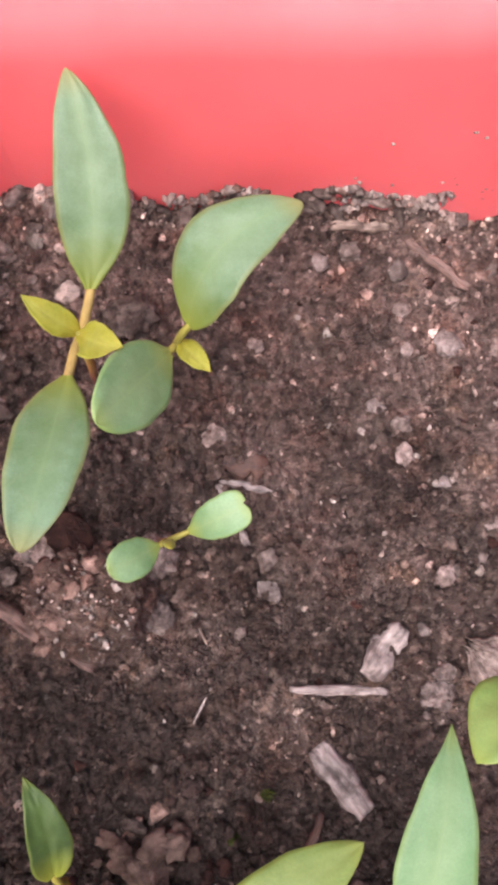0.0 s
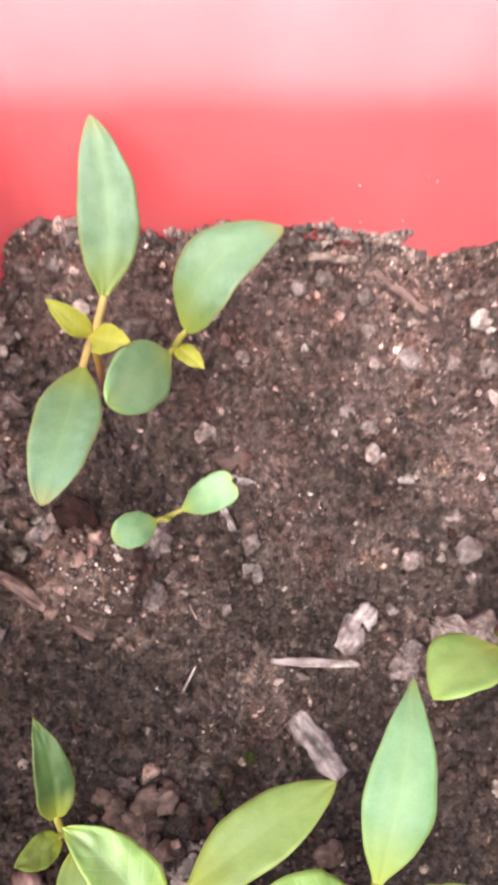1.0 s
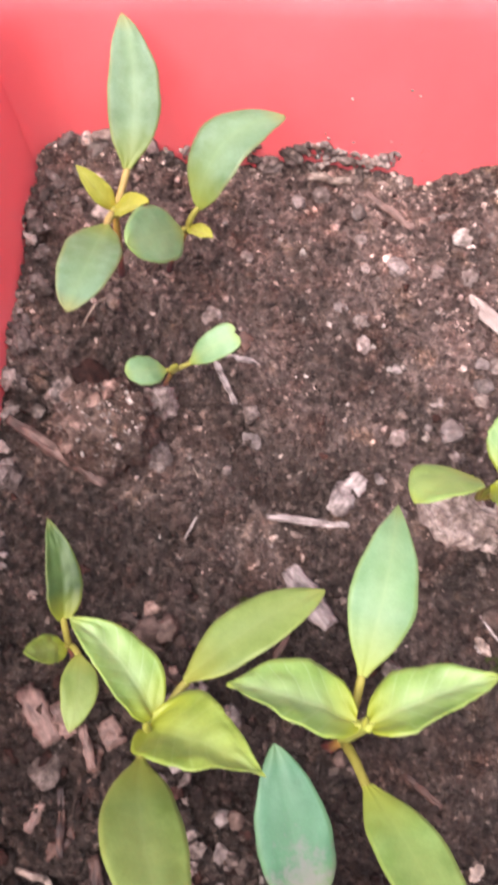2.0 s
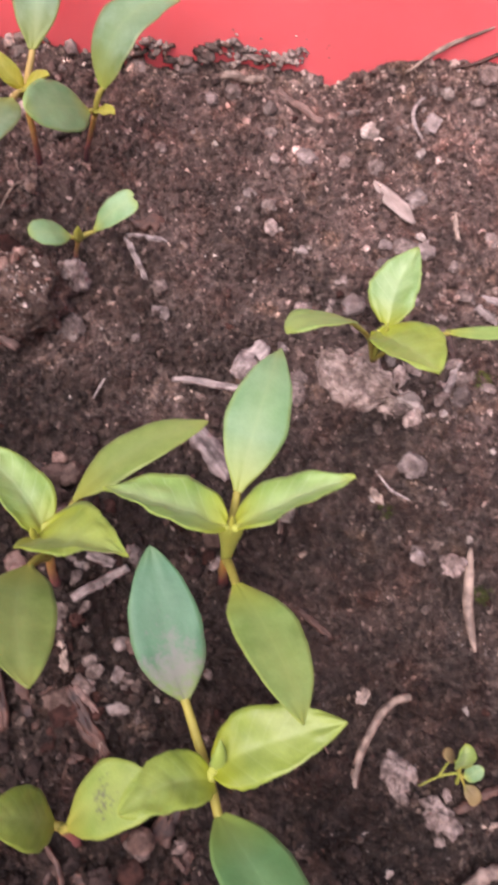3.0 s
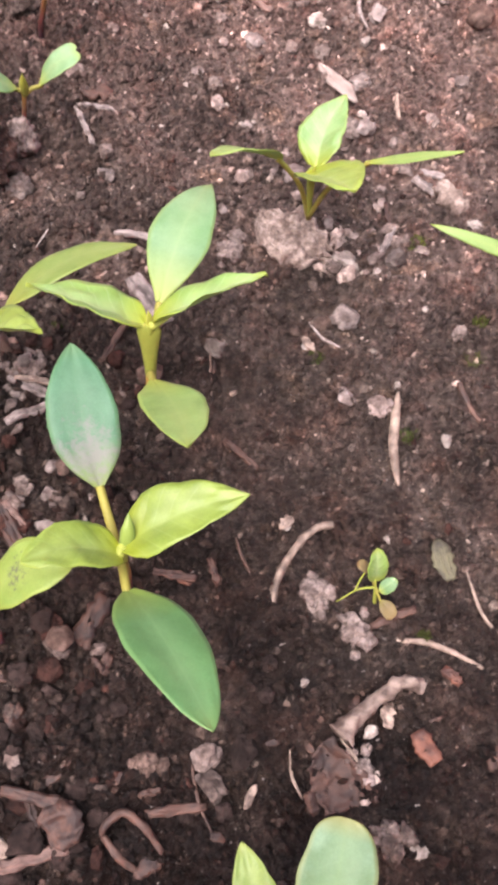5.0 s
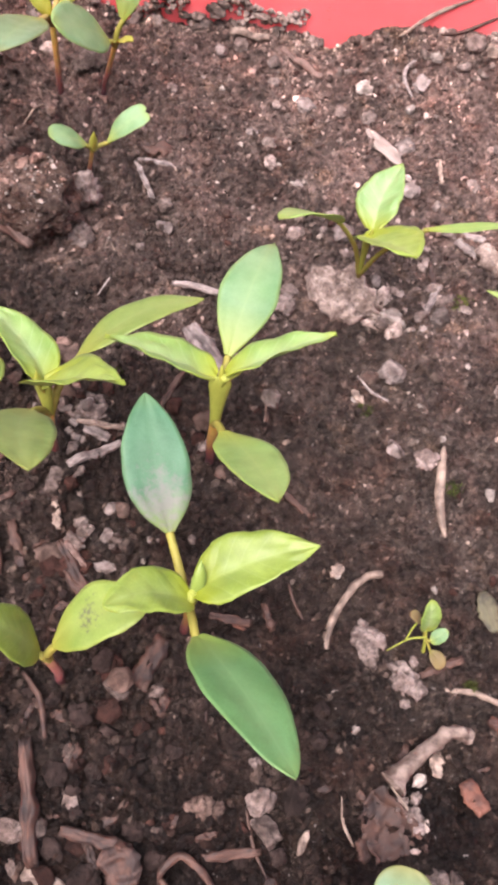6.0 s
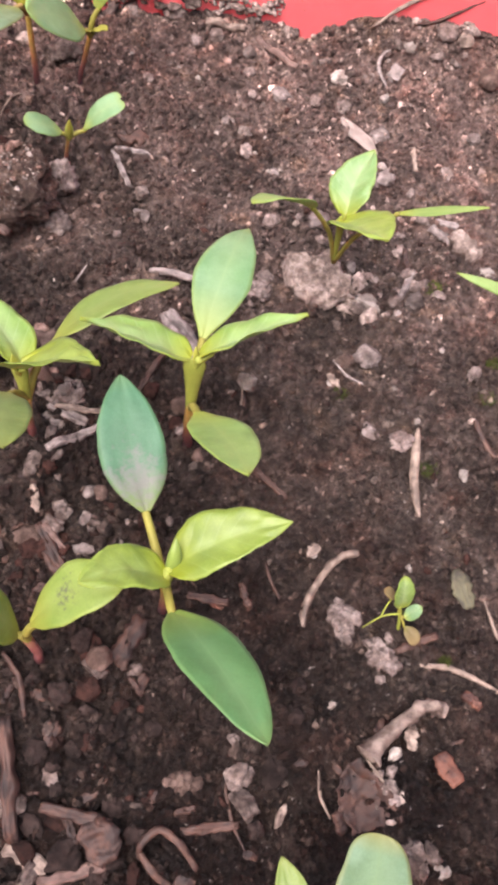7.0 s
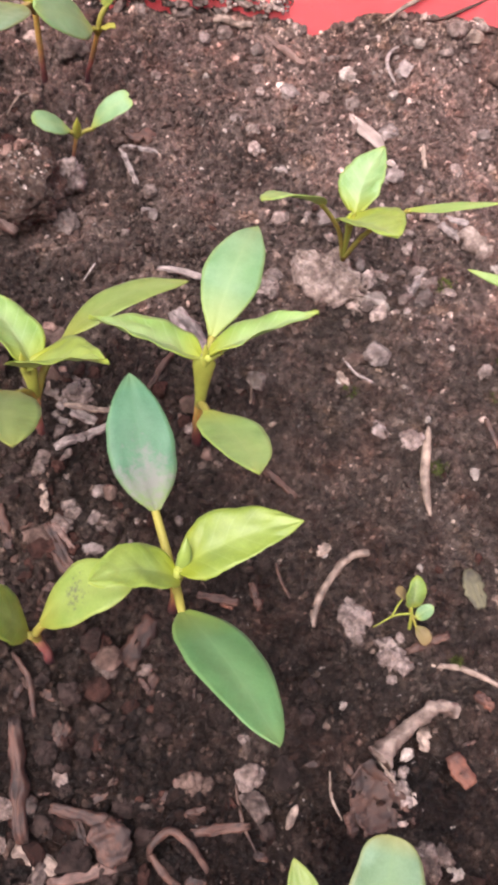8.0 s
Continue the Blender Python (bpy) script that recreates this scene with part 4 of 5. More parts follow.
chip("wood_splinter", (-0.8, -12.62), (-0.05, -12.02), 0.24, 0.08, BROWN_BARK, "pointed brown splinter on soil", "splinter", "splinters", 23.0, taper=0.9)
chip("wood_splinter", (-1.25, -13.78), (0.0, -13.5), 0.26, 0.14, PINK_WOOD, "tan-pink stick on soil", "splinter", "splinters", 24.0)
chip("bark_chip", (-1.9, -13.15), (-1.05, -13.55), 0.32, 0.1, STRAW, "pale torn bark scrap on soil", "bark", "bark chips", 25.0)
chip("bark_chip", (3.2, -12.95), (3.46, -12.5), 0.18, 0.05, STRAW, "small tan seed husk on soil", "husk", "", 26.0, 0.08, taper=0.9, ragged=0.05)
chip("dead_leaf", (7.42, -7.75), (7.65, -8.65), 0.5, 0.03, OLIVE_LITTER, "dull olive dead leaf flat on soil", "leaf", "dead leaves", 28.0, 0.1, taper=0.7)
chip("bark_chip", (1.35, -12.95), (2.5, -12.85), 0.2, 0.08, BROWN_BARK, "thin brown bark strip on soil", "bark", "bark chips", 29.0)
chip("orange_chip", (-2.1, -6.1), (-1.95, -6.75), 0.2, 0.09, STRAW, "tan wood chip among gravel", "chip", "", 30.0)
chip("wood_splinter", (-1.72, -7.6), (-1.15, -8.35), 0.2, 0.1, BROWN_BARK, "brown bark strip among gravel", "splinter", "splinters", 31.0)
chip("wood_splinter", (-3.25, -4.75), (-3.38, -5.3), 0.26, 0.12, BROWN_BARK, "short brown bark strip under a seedling", "splinter", "splinters", 32.0)
chip("wood_splinter", (-3.95, -5.5), (-3.86, -6.7), 0.16, 0.12, BROWN_BARK, "thin upright brown bark strip on soil", "splinter", "splinters", 33.0)
chip("wood_splinter", (-2.95, -6.6), (-2.6, -7.6), 0.24, 0.14, BROWN_BARK, "brown bark strip among chunky soil", "splinter", "splinters", 34.0)
chip("wood_splinter", (-1.9, -7.0), (-1.05, -8.35), 0.24, 0.12, BROWN_BARK, "brown bark strip among chunky soil", "splinter", "splinters", 35.0, 0.1)
chip("wood_splinter", (7.78, 1.85), (8.35, 1.3), 0.2, 0.14, BARK, "grey bark strip near a low seedling", "splinter", "splinters", 36.0)
chip("bark_chip", (6.7, -0.62), (7.15, 0.3), 0.2, 0.14, BARK, "grey bark strip near a low seedling", "bark", "bark chips", 37.0)
chip("dead_leaf", (8.0, 2.15), (9.0, 1.85), 0.24, 0.06, BARK, "pale narrow bark scrap on soil", "bark", "bark chips", 38.0)
chip("bark_chip", (8.35, 1.6), (8.95, 0.75), 0.6, 0.24, PALE_CLOD, "pale grey clay flake on soil", "flake", "", 39.0)

chip("bark_chip", (-1.3, -12.5), (0.05, -12.8), 0.24, 0.12, BROWN_BARK, "long ragged brown bark strip on soil", "bark", "bark chips", 52.0, 0.18)
stick("twig", [(6.86, -4.3, 0), (6.72, -5.0, 0.02), (6.65, -5.7, 0.02), (6.68, -6.55, 0)], 0.12, ROOT, "straight pale straw twig lying on soil", "twig", "twigs", 0.1, 0.3)
stick("twig", [(5.2, -7.42, 0.05), (4.75, -7.55, 0.08), (4.3, -8.0, 0.08), (3.93, -8.6, 0.05), (3.8, -9.1, 0.0)], 0.085, ROOT, "curved pale root piece on soil", "twig", "twigs", 0.4, 0.9)
stick("twig", [(6.3, -9.88, 0.02), (6.9, -9.9, 0.03), (7.4, -10.05, 0.02), (8.15, -10.42, 0.0)], 0.065, ROOT, "thin pale root lying on soil", "twig", "twigs")
stick("twig", [(8.0, -8.3, 0), (8.25, -9.3, 0.04), (8.75, -9.85, 0)], 0.04, ROOT, "hair-thin root on soil", "twig", "twigs")
stick("twig", [(7.0, 8.0, 0), (6.72, 7.75, 0.1), (6.64, 7.35, 0.1), (6.9, 6.9, 0)], 0.06, BARK, "pale arched root near the wall", "twig", "twigs")
stick("twig", [(6.4, 8.5, 0.15), (7.1, 8.72, 0.35), (7.75, 8.85, 0.75), (8.4, 8.86, 1.15)], 0.065, ROOT, "thin brown twig leaning on the red wall", "twig", "twigs")
stick("twig", [(7.6, 8.5, 0.1), (8.3, 8.68, 0.1), (9.1, 8.78, 0.45), (9.6, 8.78, 0.8)], 0.05, BROWN_ROOT, "thin brown twig leaning on the red wall", "twig", "twigs")
stick("twig", [(0.6, -13.4, 0.0), (0.62, -13.15, 0.12), (0.95, -12.9, 0.2), (1.35, -13.15, 0.12), (1.68, -13.6, 0.0)], 0.07, BROWN_ROOT, "curled brown root loop on soil", "twig", "twigs", 0.4, 0.8)
stick("twig", [(0.62, -13.3, 0.05), (0.85, -13.6, 0.08), (1.25, -13.95, 0.0)], 0.07, BROWN_ROOT, "broken straw-coloured root on soil", "twig", "twigs", 0.4, 0.9)
chip("bark_chip", (-2.12, -10.9), (-1.72, -13.1), 0.3, 0.2, BROWN_BARK, "long thick red-brown bark strip on soil", "bark", "bark chips", 56.0, 0.08, ragged=0.35, taper=0.25)
stick("twig", [(-2.3, -9.7, 0.05), (-1.9, -10.2, 0.1), (-1.75, -10.9, 0.0)], 0.06, BROWN_ROOT, "rust-red root at the foot of a seedling", "twig", "twigs", 0.5)
stick("twig", [(-1.5, 1.0, 0), (-1.3, 0.55, 0.02)], 0.025, ROOT, "short straw fibre on soil", "twig", "twigs")
stick("twig", [(-1.3, -0.1, 0), (-1.65, -0.75, 0.02)], 0.025, BARK, "short pale fibre on soil", "twig", "twigs")
stick("twig", [(-3.2, 5.0, 0.02), (-3.7, 4.6, 0.06), (-4.2, 3.9, 0.02)], 0.025, ROOT, "fine root fibre beside a seedling", "twig", "twigs")
stick("twig", [(4.9, -2.4, 0.02), (5.15, -2.9, 0.08), (5.55, -3.2, 0.02)], 0.035, BARK, "small curved pale root on soil", "twig", "twigs")
stick("twig", [(2.55, -3.35, 0.05), (2.6, -3.8, 0.05), (2.5, -4.2, 0.0)], 0.035, BROWN_ROOT, "thin brown root on soil", "twig", "twigs")
stick("twig", [(3.1, -7.7, 0.02), (3.2, -8.1, 0.03), (3.4, -8.5, 0.0)], 0.04, BROWN_ROOT, "thin brown root on soil", "twig", "twigs")
stick("twig", [(5.1, -11.7, 0.1), (5.4, -12.1, 0.1), (5.55, -12.4, 0)], 0.03, ROOT, "thin pale fibre on soil", "twig", "twigs")
stick("twig", [(4.1, -11.9, 0.06), (4.15, -12.4, 0.1), (4.35, -12.8, 0.05)], 0.03, ROOT, "thin tan fibre on soil", "twig", "twigs")
stick("twig", [(2.2, -12.1, 0.06), (2.35, -12.8, 0.1), (2.6, -13.3, 0.05)], 0.035, BROWN_ROOT, "thin brown root on soil", "twig", "twigs")


def rolled_leaf():
    """A dry leaf rolled into a tube, open at one end, with a torn flap."""
    roll = group_of("rolled_dead_leaf", 5.8, -11.2, ground_at(5.8, -11.2), "rolled dry tan leaf with a torn flap, on soil", "leaf", "dead leaves")
    bm = bmesh.new()
    line = smooth_line([(5.05, -11.65, 0.26), (5.4, -11.32, 0.24), (5.85, -11.0, 0.24), (6.2, -10.75, 0.28), (6.5, -10.68, 0.26), (6.78, -10.8, 0.2)], 8)
    rings = []
    for i, p in enumerate(line):
        u = i / (len(line) - 1)
        d = (line[min(i + 1, len(line) - 1)] - line[max(i - 1, 0)]).normalized()
        side = d.cross(Vector((0, 0, 1))).normalized()
        up = side.cross(d)
        ring = []
        for k in range(15):
            a = radians(-60 + 400 * k / 14)
            r = (0.165 - 0.02 * u + 0.16 * (1 - u) ** 11 + 0.09 * noise.noise(Vector((u * 9, k * 0.5, 3))) + 0.04 * noise.noise(Vector((u * 22, k * 0.9, 5)))) * (1 - 0.18 * k / 14)
            ring.append(bm.verts.new(p + (side * math.cos(a) + up * math.sin(a)) * r * CM))
        rings.append(ring)
    for a, b in zip(rings, rings[1:]):
        for k in range(14):
            bm.faces.new((a[k], a[k + 1], b[k + 1], b[k]))
    bmesh.ops.solidify(bm, geom=bm.faces[:], thickness=0.02 * CM)
    part("roll", bm, DRY_LEAF, roll)
    flap = chip_mesh(44, 0.55, 0.28, 0.04, 0.2)
    flap.transform(pose(6.08 * CM, -11.3 * CM, (ground_at(6.08, -11.3) + 0.12) * CM, 10, 25, 78))
    part("flap", flap, STRAW, roll)


rolled_leaf()


def rotten_leaf():
    """A broad brown leaf, half rotted into the soil, its rim curled up on two sides."""
    bm, rows = bmesh.new(), []
    a, b, c, d = (4.4, -12.3), (4.92, -11.68), (4.75, -13.1), (5.75, -12.85)
    for i in range(25):
        u, row = i / 24, []
        for j in range(17):
            v = j / 16
            x = (a[0] * (1 - v) + b[0] * v) * (1 - u) + (c[0] * (1 - v) + d[0] * v) * u
            y = (a[1] * (1 - v) + b[1] * v) * (1 - u) + (c[1] * (1 - v) + d[1] * v) * u
            edge = 0.16 * noise.noise(Vector((u * 4, v * 4, 3.0))) + 0.08 * noise.noise(Vector((u * 11, v * 11, 3.0)))
            x, y = x + edge + 0.16 * math.sin(3.1 * u) * v, y + edge * 0.7 + 0.12 * math.sin(3.1 * v) * (1 - u)
            curl = 0.2 * v ** 5 + 0.16 * (1 - u) ** 6 + 0.08 * (1 - v) ** 6
            z = 0.4 * ground_at(x, y) + 0.6 * ground_at(5.0, -12.5) + 0.1 + 0.7 * curl + 0.05 * noise.noise(Vector((u * 3.3, v * 3.3, 8.0))) + 0.06 * noise.noise(Vector((u * 9, v * 9, 8.0)))
            row.append(bm.verts.new(Vector((x - 5.0, y + 12.5, z)) * CM))
        rows.append(row)
    under = [[bm.verts.new(p.co - Vector((0, 0, 0.04 * CM))) for p in row] for row in rows]
    for sheet in (rows, under):
        for r, q in zip(sheet, sheet[1:]):
            for k in range(16):
                bm.faces.new((r[k], q[k], q[k + 1], r[k + 1]))
    for line, below in ((rows[0], under[0]), (rows[-1], under[-1]), ([r[0] for r in rows], [r[0] for r in under]), ([r[-1] for r in rows], [r[-1] for r in under])):
        for k in range(len(line) - 1):
            bm.faces.new((line[k], line[k + 1], below[k + 1], below[k]))
    bmesh.ops.recalc_face_normals(bm, faces=bm.faces)
    ob = mesh_object("dead_leaf", bm, RUST_LEAF)
    ob.location = (5.0 * CM, -12.5 * CM, 0.0)
    return tagged(ob, "broad rust-brown dead leaf rotting into the soil", "leaf", "dead leaves")


rotten_leaf()


def stalked_husk():
    """An empty seed husk lifted on its dry thread of a stalk."""
    z = ground_at(2.49, -3.95)
    husk = group_of("seed_husk", 2.49, -3.95, z, "pale grey seed husk on a thin dry stalk", "husk")
    part("stalk", tube(bmesh.new(), smooth_line([(2.47, -4.02, z - 0.05), (2.52, -3.85, z + 0.2), (2.5, -3.72, z + 0.45), (2.53, -3.62, z + 0.6)], 5), lambda u: 0.03, 7, 0.3), STRAW, husk)
    bm = rock_mesh(61.0, 0.46, 0.42, 0.55, 0.4, 3, 1.6, 3)
    bm.transform(pose(2.54 * CM, -3.56 * CM, (z + 0.5) * CM, 12, 8, 20))
    part("shell", bm, PALE_STONE, husk)


stalked_husk()
# torn wood beside the narrow-leaved seedling
chip("wood_splinter", (-4.75, -3.7), (-4.1, -4.75), 0.5, 0.16, PINK_WOOD, "torn pinkish wood strip on chunky soil", "splinter", "splinters", 71.0, 0.08, ragged=0.3)
chip("wood_splinter", (-4.12, -4.0), (-3.78, -4.62), 0.34, 0.14, PINK_WOOD, "short torn pinkish wood strip on chunky soil", "splinter", "splinters", 72.0, 0.1, ragged=0.3)
chip("wood_splinter", (-3.58, -4.4), (-3.34, -5.2), 0.2, 0.12, PINK_WOOD, "narrow pinkish bark strip under a seedling", "splinter", "splinters", 73.0, 0.1, ragged=0.2)
chip("bark_chip", (-3.2, -4.35), (-2.9, -4.85), 0.5, 0.2, PINK_WOOD, "thick pinkish bark chunk under a seedling", "bark", "bark chips", 74.0, 0.06, ragged=0.25)
chip("wood_splinter", (-4.55, -6.3), (-4.25, -5.75), 0.22, 0.1, PINK_WOOD, "short pinkish splinter on chunky soil", "splinter", "splinters", 75.0, 0.06)
chip("wood_splinter", (-3.3, -6.7), (-3.06, -7.8), 0.26, 0.14, BROWN_BARK, "red-brown bark strip under an olive leaf", "splinter", "splinters", 76.0, 0.08, ragged=0.25)
chip("wood_splinter", (-1.78, -6.98), (-1.28, -7.62), 0.22, 0.1, PINK_WOOD, "pinkish splinter among gravel", "splinter", "splinters", 77.0, 0.1, ragged=0.2)
chip("wood_splinter", (-1.42, -7.75), (-1.1, -8.32), 0.14, 0.08, STRAW, "thin straw splinter among gravel", "splinter", "splinters", 78.0, 0.14, taper=0.7)
chip("wood_splinter", (-4.2, -7.8), (-3.72, -8.2), 0.22, 0.1, STRAW, "tan wood scrap beside a rusty pebble", "splinter", "splinters", 79.0, 0.08)
stick("twig", [(-4.7, -6.9, 0.02), (-4.4, -6.95, 0.12), (-4.15, -7.1, 0.12), (-4.02, -7.35, 0.0)], 0.06, STRAW, "bent tan root on chunky soil", "twig", "twigs", 0.3, 0.8)
lump("pebble", -4.28, -5.25, 0.66, MID_CLOD, "oval grey-brown pebble beside torn wood", "pebble", "pebbles", 80.3, 0.6, 0.2, 4, 60, 1.2)
lump("pebble", -3.44, -7.87, 0.36, MID_CLOD, "round grey-brown pebble on chunky soil", "pebble", "pebbles", 81.3, 0.7, 0.2, 3)
lump("pebble", -0.62, -6.25, 0.36, RUST, "pinkish brown pebble beside a scarred leaf", "pebble", "pebbles", 82.3, 0.7, 0.3, 3)
stick("twig", [(8.3, -4.05, 0.1), (8.42, -4.35, 0.08), (8.6, -4.75, 0.02), (8.75, -5.0, 0.0)], 0.07, BROWN_ROOT, "short brown root with a pale broken end", "twig", "twigs", 0.3, 0.8)
lump("grit", 8.29, -4.02, 0.24, DRY_LEAF, "pale tan bit at the end of a root", "pebble", "grit", 62.0, 0.8, 0.2, 3)
chip("bark_chip", (4.72, -2.85), (4.95, -3.3), 0.22, 0.08, STRAW, "small cream straw scrap beside moss", "bark", "bark chips", 63.0, 0.04, taper=0.6)
chip("bark_chip", (4.02, -7.52), (4.32, -7.24), 0.24, 0.06, STRAW, "small tan shell-like bark scrap on soil", "bark", "bark chips", 64.0, 0.05, curl=0.3, taper=0.8)
chip("wood_splinter", (2.52, -8.15), (2.72, -8.75), 0.18, 0.12, BROWN_BARK, "dark red-brown splinter beside a seedling", "splinter", "splinters", 65.0)
chip("wood_splinter", (7.5, 4.6), (7.55, 3.75), 0.12, 0.08, STRAW, "thin tan straw stub on soil", "splinter", "splinters", 66.0)
chip("wood_splinter", (7.0, 1.15), (7.05, 0.3), 0.14, 0.1, BROWN_BARK, "short brown twig piece near a low seedling", "splinter", "splinters", 67.0)

# ---------- clods and stones ----------
def cast(x, y, size, mat, label, seed, turn=0.0, long=1.3):
    """A clod with several crumbs stuck to it."""
    g, z = random.Random(seed), ground_at(x, y)
    clod = mesh_object("soil_clod", rock_mesh(seed, size * 0.62, size * 0.55, size * 0.5, 0.5, 4, 2.0, 2), mat)
    clod.location = (x * CM, y * CM, z * CM)
    ct, st = math.cos(radians(turn)), math.sin(radians(turn))
    for k in range(9):
        s = size * g.uniform(0.22, 0.5)
        bm = rock_mesh(seed + k * 2.3, s, s * 0.85, s * 0.8, 0.5, 3, 2.0, 2)
        px, py = g.uniform(-0.55, 0.55) * (size - s) * long, g.uniform(-0.55, 0.55) * (size - s)
        bm.transform(pose((x + px * ct - py * st) * CM, (y + px * st + py * ct) * CM, (z + g.uniform(0.0, 0.2) * size - 0.04) * CM, g.uniform(-30, 30), g.uniform(-30, 30), g.uniform(0, 360)))
        part("crumb", bm, mat, clod)
    return tagged(clod, label, "clod", "clods")


def speckled_clod():
    """The largest clod: a steep crumbly dome with chunks and grit set in it."""
    cx, cy, g = -3.35, 1.6, random.Random(5)
    z = ground_at(cx, cy)
    clod = mesh_object("soil_clod", rock_mesh(8.3, 2.1, 1.95, 2.1, 0.26, 5, 2.2, 2), SPECKLED)
    clod.location = (cx * CM, cy * CM, (z - 0.05) * CM)
    tagged(clod, "large speckled crumbly clod beside a tiny seedling", "clod", "clods")
    skin = bmesh.new()
    skin.from_mesh(clod.data)
    tree = BVHTree.FromBMesh(skin)
    skin.free()
    # a crust of pinkish chunks round the back and the wall side, fine pale grit elsewhere
    for i in range(120):
        crust = i < 26
        a = g.uniform(1.2, 3.9) if crust else g.uniform(0, 6.283)
        r = g.uniform(0.55, 0.98) if crust else 0.9 * g.random() ** 0.6
        size = g.uniform(0.2, 0.46) if crust else 0.045 + 0.12 * g.random() ** 2
        hit = tree.ray_cast(Vector((math.cos(a) * r * CM, math.sin(a) * r * CM, 0.05)), Vector((0, 0, -1)))[0]
        if hit is None:
            continue
        top = hit.z / CM - size * (0.3 if crust else 0.15)
        bm = rock_mesh(900 + i * 1.7, size, size * 0.8, size * 0.7, 0.7, 3 if crust else 2)
        bm.transform(pose((cx + math.cos(a) * r) * CM, (cy + math.sin(a) * r) * CM, (z + top) * CM, g.uniform(-40, 40), g.uniform(-40, 40), g.uniform(0, 360)))
        part("chunk" if crust else "grit", bm, (RUST, SPECKLED, PINK_CRUST)[i % 3] if crust else (PALE_STONE, PALE_CLOD, PINK_CRUST)[i % 3], clod)
    for k, (dx, dy, size, mat) in enumerate(((-0.18, 0.3, 0.34, PINK_CRUST), (0.3, -0.12, 0.26, RUST), (0.02, 0.42, 0.3, PINK_CRUST), (-0.35, 0.05, 0.24, RUST), (0.5, 0.3, 0.18, PALE_STONE))):
        hit = tree.ray_cast(Vector((dx * CM, dy * CM, 0.05)), Vector((0, 0, -1)))[0]
        bm = rock_mesh(960 + k * 2.9, size, size * 0.75, size * 0.6, 0.7, 3)
        bm.transform(pose((cx + dx) * CM, (cy + dy) * CM, z * CM + hit.z - size * 0.002, g.uniform(-20, 20), g.uniform(-20, 20), g.uniform(0, 360)))
        part("chunk", bm, mat, clod)


speckled_clod()
lump("bark_chunk", -3.75, 2.75, 0.8, BARK_CHUNK, "red-brown chunk of rotted bark beside a clod", "bark", "", 71.3, 0.9, 0.4, 4)
lump("soil_clod", -2.3, 1.25, 0.7, CLOD, "brown clod resting against a larger clod", "clod", "clods", 72.3, 0.8, 0.4, 4)
lump("soil_clod", -2.25, 2.35, 0.75, CLOD, "pale crumbly clod at the foot of a tiny seedling", "clod", "clods", 2.1, 1.3, 0.5, 4)
chip("clay_flake", (3.65, 0.35), (5.35, -0.55), 1.45, 0.34, PALE_CLOD, "large ragged pale clay flake below a low seedling", "flake", "", 3.4, 0.14, 8, ragged=0.3, taper=0.75, nx=60, ny=32, crag=0.12)
cast(5.4, -0.75, 0.7, PALE_CLOD, "pale clod below a low seedling", 88, 0, 1.2)
cast(4.65, -8.85, 0.9, CLOD, "crumbly grey clod beside a weed sprout", 81, -30)
cast(5.5, -9.7, 0.95, CLOD, "crumbly pale clod beside a weed sprout", 82, 70)
cast(1.35, -12.1, 0.75, RUST, "pale crumbly clod on soil", 83, 20)
cast(5.55, -12.25, 0.6, CLOD, "pale crumbly clod on soil", 84, 110, 1.8)
cast(5.95, -13.45, 0.85, MID_CLOD, "pale crumbly clod on soil", 85, -25, 1.5)
cast(3.05, -0.6, 0.8, CLOD, "brown crumbly clod near a seedling", 86, 0, 1.0)
lump("pebble", -1.05, 4.5, 0.52, CLOD, "round brown pebble beside a bark flake", "pebble", "pebbles", 10.7, 0.8, 0.25, 3)
lump("soil_clod", -4.4, 2.6, 0.75, CLOD, "pale clod beside the planter wall", "clod", "clods", 11.3, 0.6, 0.5, 4)
lump("soil_clod", -2.55, 6.85, 0.85, MID_CLOD, "brown clod behind a tall seedling", "clod", "clods", 12.9, 0.6, 0.45, 4)
lump("soil_clod", -1.75, -1.75, 0.5, DARK_CLOD, "dark clod on soil", "clod", "clods", 13.3, 0.5, 0.4, 4)
cast(-2.55, -3.1, 1.5, RUST, "brown crumbly clod between seedlings", 87, 0, 1.1)
lump("rust_pebble", -3.95, -7.5, 0.62, RUST, "rusty round pebble on chunky soil", "pebble", "pebbles", 15.5, 0.8, 0.2, 3)
lump("rust_pebble", -2.05, -7.32, 0.7, RUST, "large oval pinkish brown pebble among gravel", "pebble", "pebbles", 23.5, 0.75, 0.18, 4, 120, 1.15, 0.04)
lump("rust_pebble", -0.36, -9.82, 0.5, RUST, "round brown pebble under a seedling", "pebble", "pebbles", 24.5, 0.85, 0.15, 4, 20, 1.05, 0.1)
lump("soil_lump", -0.72, -9.45, 0.5, DARK_CLOD, "round dark lump under a seedling", "pebble", "soil lumps", 25.5, 0.8, 0.2, 4, 0, 1.0, 0.08)
lump("soil_lump", -0.6, -10.4, 0.55, BARK_CHUNK, "dark red-brown lump on chunky soil", "pebble", "soil lumps", 26.5, 0.7, 0.3, 4, 40, 1.2)
lump("rust_pebble", 1.15, -3.95, 0.5, RUST, "rusty brown crumb behind a seedling", "pebble", "pebbles", 16.5, 0.7, 0.45, 3)
lump("rust_pebble", 1.55, -5.2, 0.35, RUST, "rusty brown crumb at a stem", "pebble", "pebbles", 17.5, 0.7, 0.35, 3)
lump("rust_pebble", 10.15, 7.4, 0.75, RUST, "rust-brown lump near the wall", "pebble", "pebbles", 18.5, 0.7, 0.3, 3)
